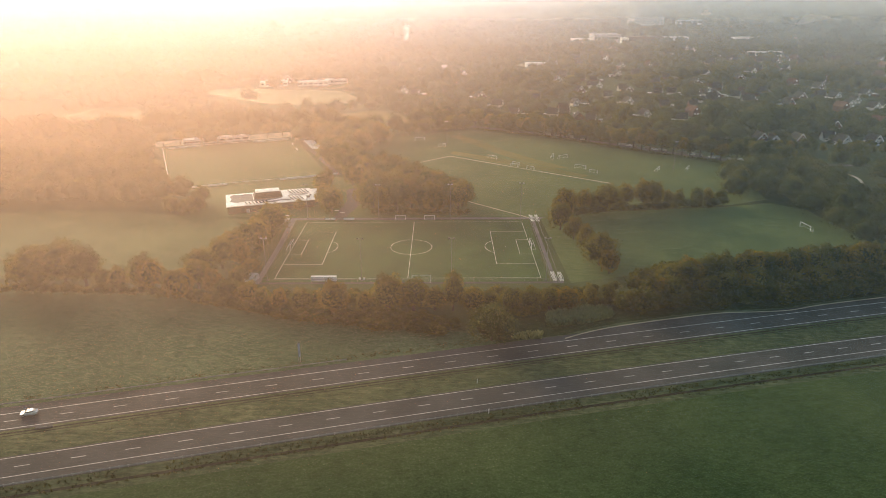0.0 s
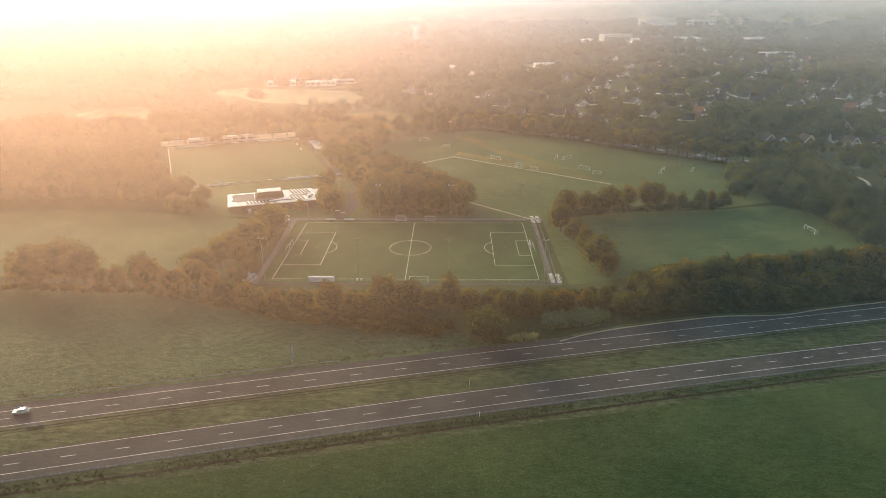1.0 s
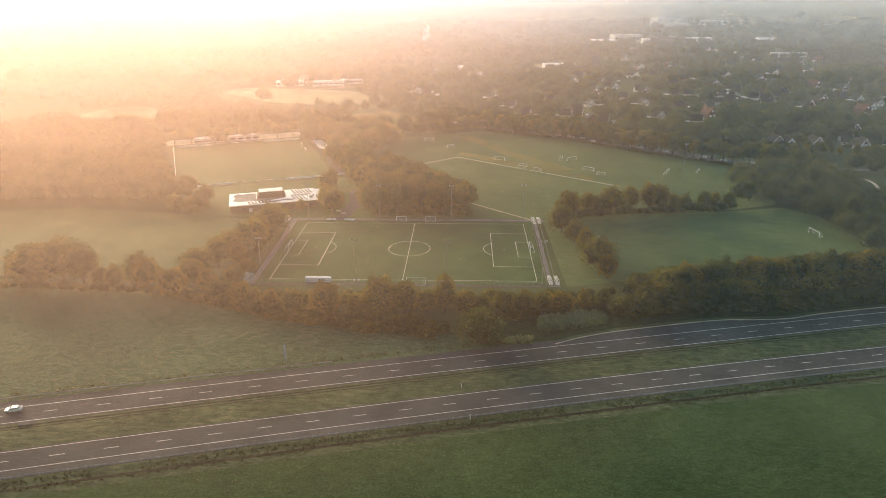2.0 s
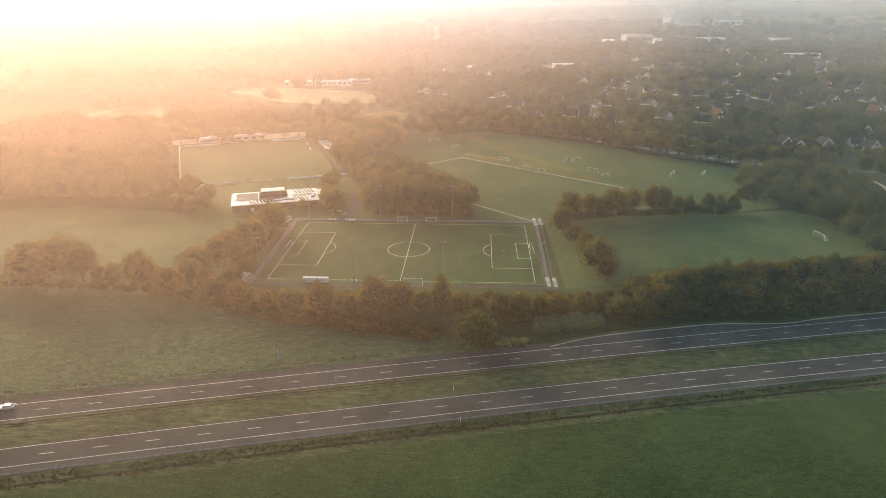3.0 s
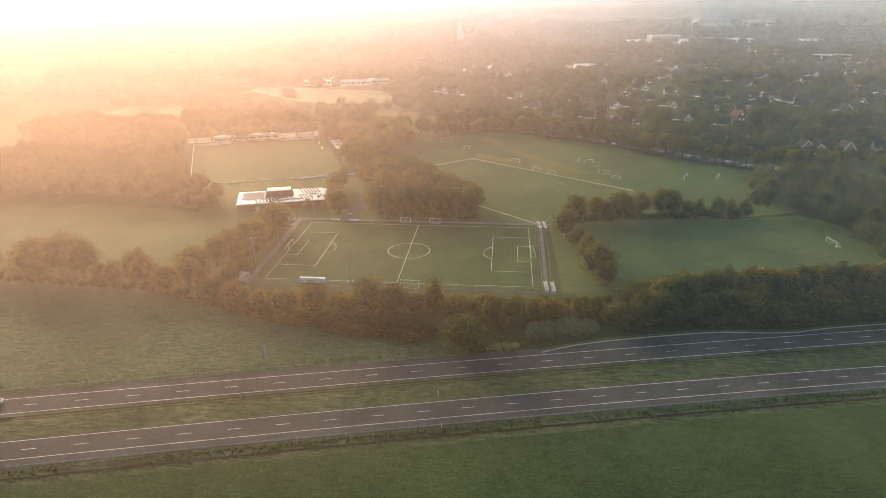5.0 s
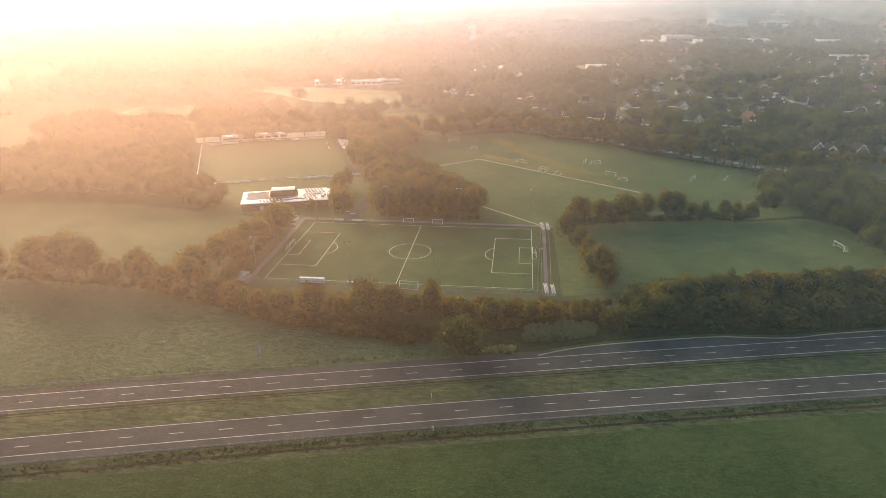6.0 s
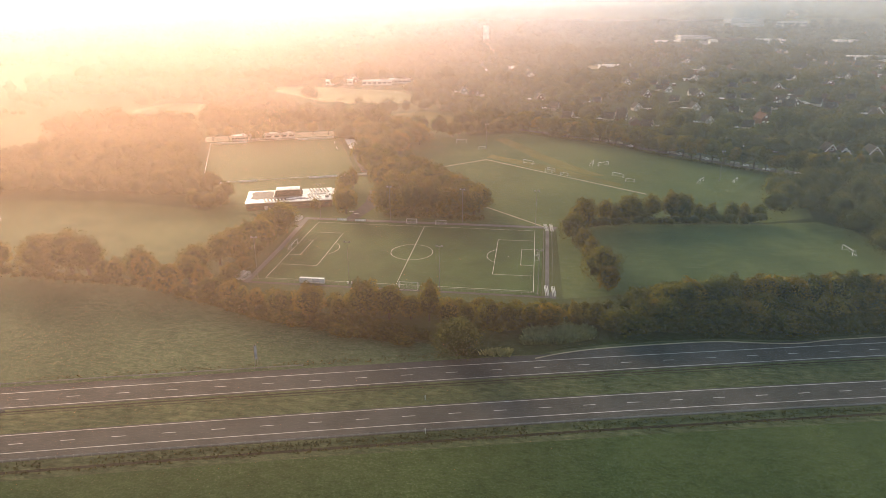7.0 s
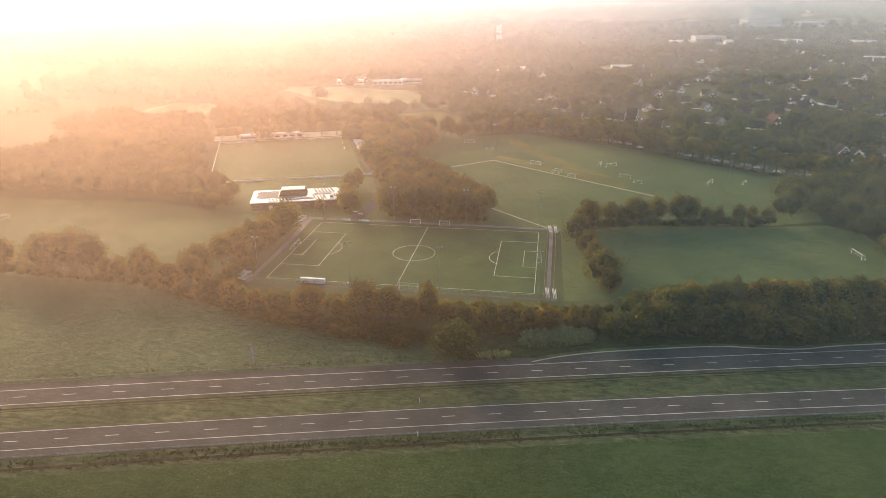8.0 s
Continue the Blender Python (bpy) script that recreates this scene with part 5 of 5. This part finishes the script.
def car_proto(mat, label):
    """A hatchback: shaped body, glazing, wheels with rims, lamps."""
    c = thing("car", label, "car")
    prof = [(-2.15, 0.35), (-2.2, 0.75), (-2.05, 0.95), (-1.2, 1.02), (-0.45, 1.45), (0.9, 1.5), (1.75, 1.15), (2.1, 0.98), (2.15, 0.4)]
    v, f = [], []
    n = len(prof)
    for s, k in ((-1, 0), (1, n)):
        for x, z in prof:
            v.append((x, s * (0.86 if z < 1.1 else 0.68), z))
    f = [tuple(range(n)), tuple(range(2 * n - 1, n - 1, -1))] + [(i, n + i, n + (i + 1) % n, (i + 1) % n) for i in range(n)]
    body = solid("body", v, f, mat, c)
    part("windscreen", boxes(((-0.83, 0, 1.27), (0.75, 1.25, 0.03))), M_GLASS, c)
    bpy.data.objects[c.children[-1].name].matrix_basis = Matrix.Translation((-0.83, 0, 1.26)) @ Euler((0, -0.52, 0)).to_matrix().to_4x4() @ Matrix.Translation((0.83, 0, -1.25))
    part("rear_window", boxes(((1.36, 0, 1.37), (0.7, 1.2, 0.03))), M_GLASS, c)
    c.children[-1].matrix_basis = Matrix.Translation((1.36, 0, 1.36)) @ Euler((0, 0.39, 0)).to_matrix().to_4x4() @ Matrix.Translation((-1.36, 0, -1.35))
    for s in (-1, 1):
        part("side_window", boxes(((0.2, s * 0.76, 1.24), (1.9, 0.05, 0.32))), M_GLASS, c)
        part("headlight", boxes(((-2.12, s * 0.62, 0.75), (0.16, 0.34, 0.16)), bevel=0.03), M_LAMP, c)
        part("tail_light", boxes(((2.1, s * 0.68, 0.85), (0.12, 0.2, 0.3)), bevel=0.03), M_RED, c)
        for x in (-1.35, 1.3):
            w = part("wheel", tubes(((x, s * 0.72, 0.32), (x, s * 0.9, 0.32), 0.32), n=14), M_RUBBER, c)
            part("rim", tubes(((x, s * 0.88, 0.32), (x, s * 0.92, 0.32), 0.2), n=10), M_STEEL, w)
    return c


auto = car_proto(M_SILVER, "silver hatchback driving on the far carriageway")
auto.matrix_basis = pose(-98.2, -126.4 + 0.0, 0.08, 0, 0, 14.6)
parked = car_proto(M_WHITE, "white parked car along the town street")
tagged(parked, "", "", "parked cars")
parked.matrix_basis = pose(150, 203.5, 0.05, 0, 0, -38)
for x, y, rz in [(165, 191, -38), (186, 175.5, -36), (196, 166, -36), (120, 226, -35), (212, 158, -30), (236, 150, -14)]:
    copy_thing(parked, pose(x, y, 0.05, 0, 0, rz))


# ---------------------------------------------------------------- reeds and verge growth
def blades(name, spots, h0, h1, lean, width, mat, label, cat, per=7, seed=5):
    """Tufts of narrow leaves."""
    r = np.random.default_rng(seed)
    v, f = [], []
    for x, y in spots:
        for k in range(per):
            a = r.uniform(0, 6.28)
            h = r.uniform(h0, h1)
            dx, dy = math.cos(a), math.sin(a)
            o = r.uniform(-0.25, 0.25, 2)
            e = lean * h * r.uniform(0.4, 1.0)
            w = width * r.uniform(0.6, 1.3)
            i = len(v)
            v += [(x + o[0] - dy * w, y + o[1] + dx * w, 0), (x + o[0] + dy * w, y + o[1] - dx * w, 0),
                  (x + o[0] + dx * e * 0.5 + dy * w, y + o[1] + dy * e * 0.5 - dx * w, h * 0.7), (x + o[0] + dx * e * 0.5 - dy * w, y + o[1] + dy * e * 0.5 + dx * w, h * 0.7),
                  (x + o[0] + dx * e, y + o[1] + dy * e, h)]
            f += [(i, i + 1, i + 2, i + 3), (i + 3, i + 2, i + 4)]
    return tagged(solid(name, v, f, mat), label, cat, kind="stuff")


def scatter(poly, n, seed):
    r = np.random.default_rng(seed)
    p = np.array(poly)
    out = []
    while len(out) < n:
        x, y = r.uniform(p[:, 0].min(), p[:, 0].max()), r.uniform(p[:, 1].min(), p[:, 1].max())
        if inside(x, y, poly):
            out.append((x, y))
    return out


blades("reeds", scatter([(49, -77), (51, -68), (57, -62), (70, -61), (74, -66), (73, -70), (62, -75)], 800, 3), 1.0, 2.2, 0.9, 0.2, M_REED, "pale grey-green tall reedy plants below the hedge", "reeds")
blades("reeds", scatter([(36, -85.5), (40, -82), (47, -81.5), (46, -85)], 90, 4), 0.8, 1.6, 0.9, 0.2, M_REED, "pale broad-leaved plants at the verge", "reeds")


def along(axis, o0, o1, x0, x1, n, seed):
    r = np.random.default_rng(seed)
    out = []
    for _ in range(n):
        x = r.uniform(x0, x1)
        if noise.noise((x * 0.06, seed, 0)) < -0.25:
            continue
        out.append((x, axis(x) + r.uniform(o0, o1)))
    return out


blades("verge_weeds", along(near_axis, -11.2, -8.2, -110, 190, 1100, 8), 0.12, 0.45, 0.9, 0.08, M_WEED, "brown and green weeds along the ditch", "weeds", 6)
blades("verge_weeds", along(near_axis, -13.2, -11.8, -110, 190, 500, 9), 0.1, 0.35, 0.9, 0.08, M_WEED, "brown and green weeds along the ditch", "weeds", 6)
blades("verge_weeds", along(far_axis, 9.0, 12.0, -240, 40, 700, 10), 0.15, 0.5, 0.8, 0.09, M_WEED, "pale weeds along the guard rail", "weeds", 5)
blades("verge_weeds", along(far_axis, -12.5, -7.5, -240, 190, 400, 11), 0.08, 0.22, 0.9, 0.08, M_WEED, "short tufts in the grassy median", "weeds", 5)

# ---------------------------------------------------------------- morning haze, sun glow put into thin sheets
def haze_material(name, dense, full, top, tint, away):
    """See-through haze that scatters a little light. Glow towards the sun is put in by tint and by bearing, which sets
    its share and
    how much shines through. dense: rows of the bearing and the share that a sheet fills; it thins out towards the
    ground."""
    m, n, l, b = nodes_of(name)
    n.remove(b)

    def calc(kind, a, c):
        k = n.new("ShaderNodeMath")
        k.operation = kind
        for sock, v in zip(k.inputs, (a, c)):
            if isinstance(v, (int, float)):
                sock.default_value = v
            else:
                l.new(v, sock)
        return k.outputs[0]

    def span(sock, a, c, v0, v1):
        r = n.new("ShaderNodeMapRange")
        setv(r, From_Min=a, From_Max=c, To_Min=v0, To_Max=v1)
        l.new(sock, r.inputs["Value"])
        return r.outputs["Result"]

    xyz = n.new("ShaderNodeSeparateXYZ")
    place = n.new("ShaderNodeNewGeometry").outputs["Position"]
    l.new(place, xyz.inputs[0])
    # Bearing from near the camera path; sun-side glow is put in along it.
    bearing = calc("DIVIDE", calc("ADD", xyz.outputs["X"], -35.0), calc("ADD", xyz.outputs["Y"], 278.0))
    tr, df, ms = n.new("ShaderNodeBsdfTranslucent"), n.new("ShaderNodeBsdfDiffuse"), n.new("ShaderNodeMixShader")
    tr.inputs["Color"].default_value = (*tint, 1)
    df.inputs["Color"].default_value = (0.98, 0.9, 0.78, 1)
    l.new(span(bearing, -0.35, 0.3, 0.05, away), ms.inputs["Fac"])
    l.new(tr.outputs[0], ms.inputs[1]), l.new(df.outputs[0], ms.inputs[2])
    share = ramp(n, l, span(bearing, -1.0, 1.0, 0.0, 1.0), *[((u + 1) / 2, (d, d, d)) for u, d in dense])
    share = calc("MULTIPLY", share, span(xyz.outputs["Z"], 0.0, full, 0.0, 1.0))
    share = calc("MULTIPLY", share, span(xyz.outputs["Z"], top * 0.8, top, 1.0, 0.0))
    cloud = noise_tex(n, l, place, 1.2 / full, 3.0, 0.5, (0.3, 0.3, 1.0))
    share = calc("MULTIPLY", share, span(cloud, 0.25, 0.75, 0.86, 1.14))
    gap, out = n.new("ShaderNodeBsdfTransparent"), n.new("ShaderNodeMixShader")
    l.new(share, out.inputs["Fac"]), l.new(gap.outputs[0], out.inputs[1]), l.new(ms.outputs[0], out.inputs[2])
    l.new(out.outputs[0], n["Material Output"].inputs["Surface"])
    return m


def mist_drift(y, bend, dense, full, top, tint, away, label="thin morning haze sheet with sun glow put into its tint"):
    """A thin sheet across the land that stands in for haze and its glow, gently folded and bent at its ends."""
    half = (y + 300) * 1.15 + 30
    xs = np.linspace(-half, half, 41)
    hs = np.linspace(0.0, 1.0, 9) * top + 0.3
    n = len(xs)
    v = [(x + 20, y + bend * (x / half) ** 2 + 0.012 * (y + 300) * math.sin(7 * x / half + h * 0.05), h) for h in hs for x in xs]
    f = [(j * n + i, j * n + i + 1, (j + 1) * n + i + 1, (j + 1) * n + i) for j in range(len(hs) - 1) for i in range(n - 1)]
    ob = tagged(solid("mist_drift", v, f, haze_material("mist_drift", dense, full, top, tint, away)), label, "mist", kind="stuff")
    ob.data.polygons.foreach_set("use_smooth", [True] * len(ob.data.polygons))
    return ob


# Tints put the haze's glow into the sheets, gold nearby to pale far off.
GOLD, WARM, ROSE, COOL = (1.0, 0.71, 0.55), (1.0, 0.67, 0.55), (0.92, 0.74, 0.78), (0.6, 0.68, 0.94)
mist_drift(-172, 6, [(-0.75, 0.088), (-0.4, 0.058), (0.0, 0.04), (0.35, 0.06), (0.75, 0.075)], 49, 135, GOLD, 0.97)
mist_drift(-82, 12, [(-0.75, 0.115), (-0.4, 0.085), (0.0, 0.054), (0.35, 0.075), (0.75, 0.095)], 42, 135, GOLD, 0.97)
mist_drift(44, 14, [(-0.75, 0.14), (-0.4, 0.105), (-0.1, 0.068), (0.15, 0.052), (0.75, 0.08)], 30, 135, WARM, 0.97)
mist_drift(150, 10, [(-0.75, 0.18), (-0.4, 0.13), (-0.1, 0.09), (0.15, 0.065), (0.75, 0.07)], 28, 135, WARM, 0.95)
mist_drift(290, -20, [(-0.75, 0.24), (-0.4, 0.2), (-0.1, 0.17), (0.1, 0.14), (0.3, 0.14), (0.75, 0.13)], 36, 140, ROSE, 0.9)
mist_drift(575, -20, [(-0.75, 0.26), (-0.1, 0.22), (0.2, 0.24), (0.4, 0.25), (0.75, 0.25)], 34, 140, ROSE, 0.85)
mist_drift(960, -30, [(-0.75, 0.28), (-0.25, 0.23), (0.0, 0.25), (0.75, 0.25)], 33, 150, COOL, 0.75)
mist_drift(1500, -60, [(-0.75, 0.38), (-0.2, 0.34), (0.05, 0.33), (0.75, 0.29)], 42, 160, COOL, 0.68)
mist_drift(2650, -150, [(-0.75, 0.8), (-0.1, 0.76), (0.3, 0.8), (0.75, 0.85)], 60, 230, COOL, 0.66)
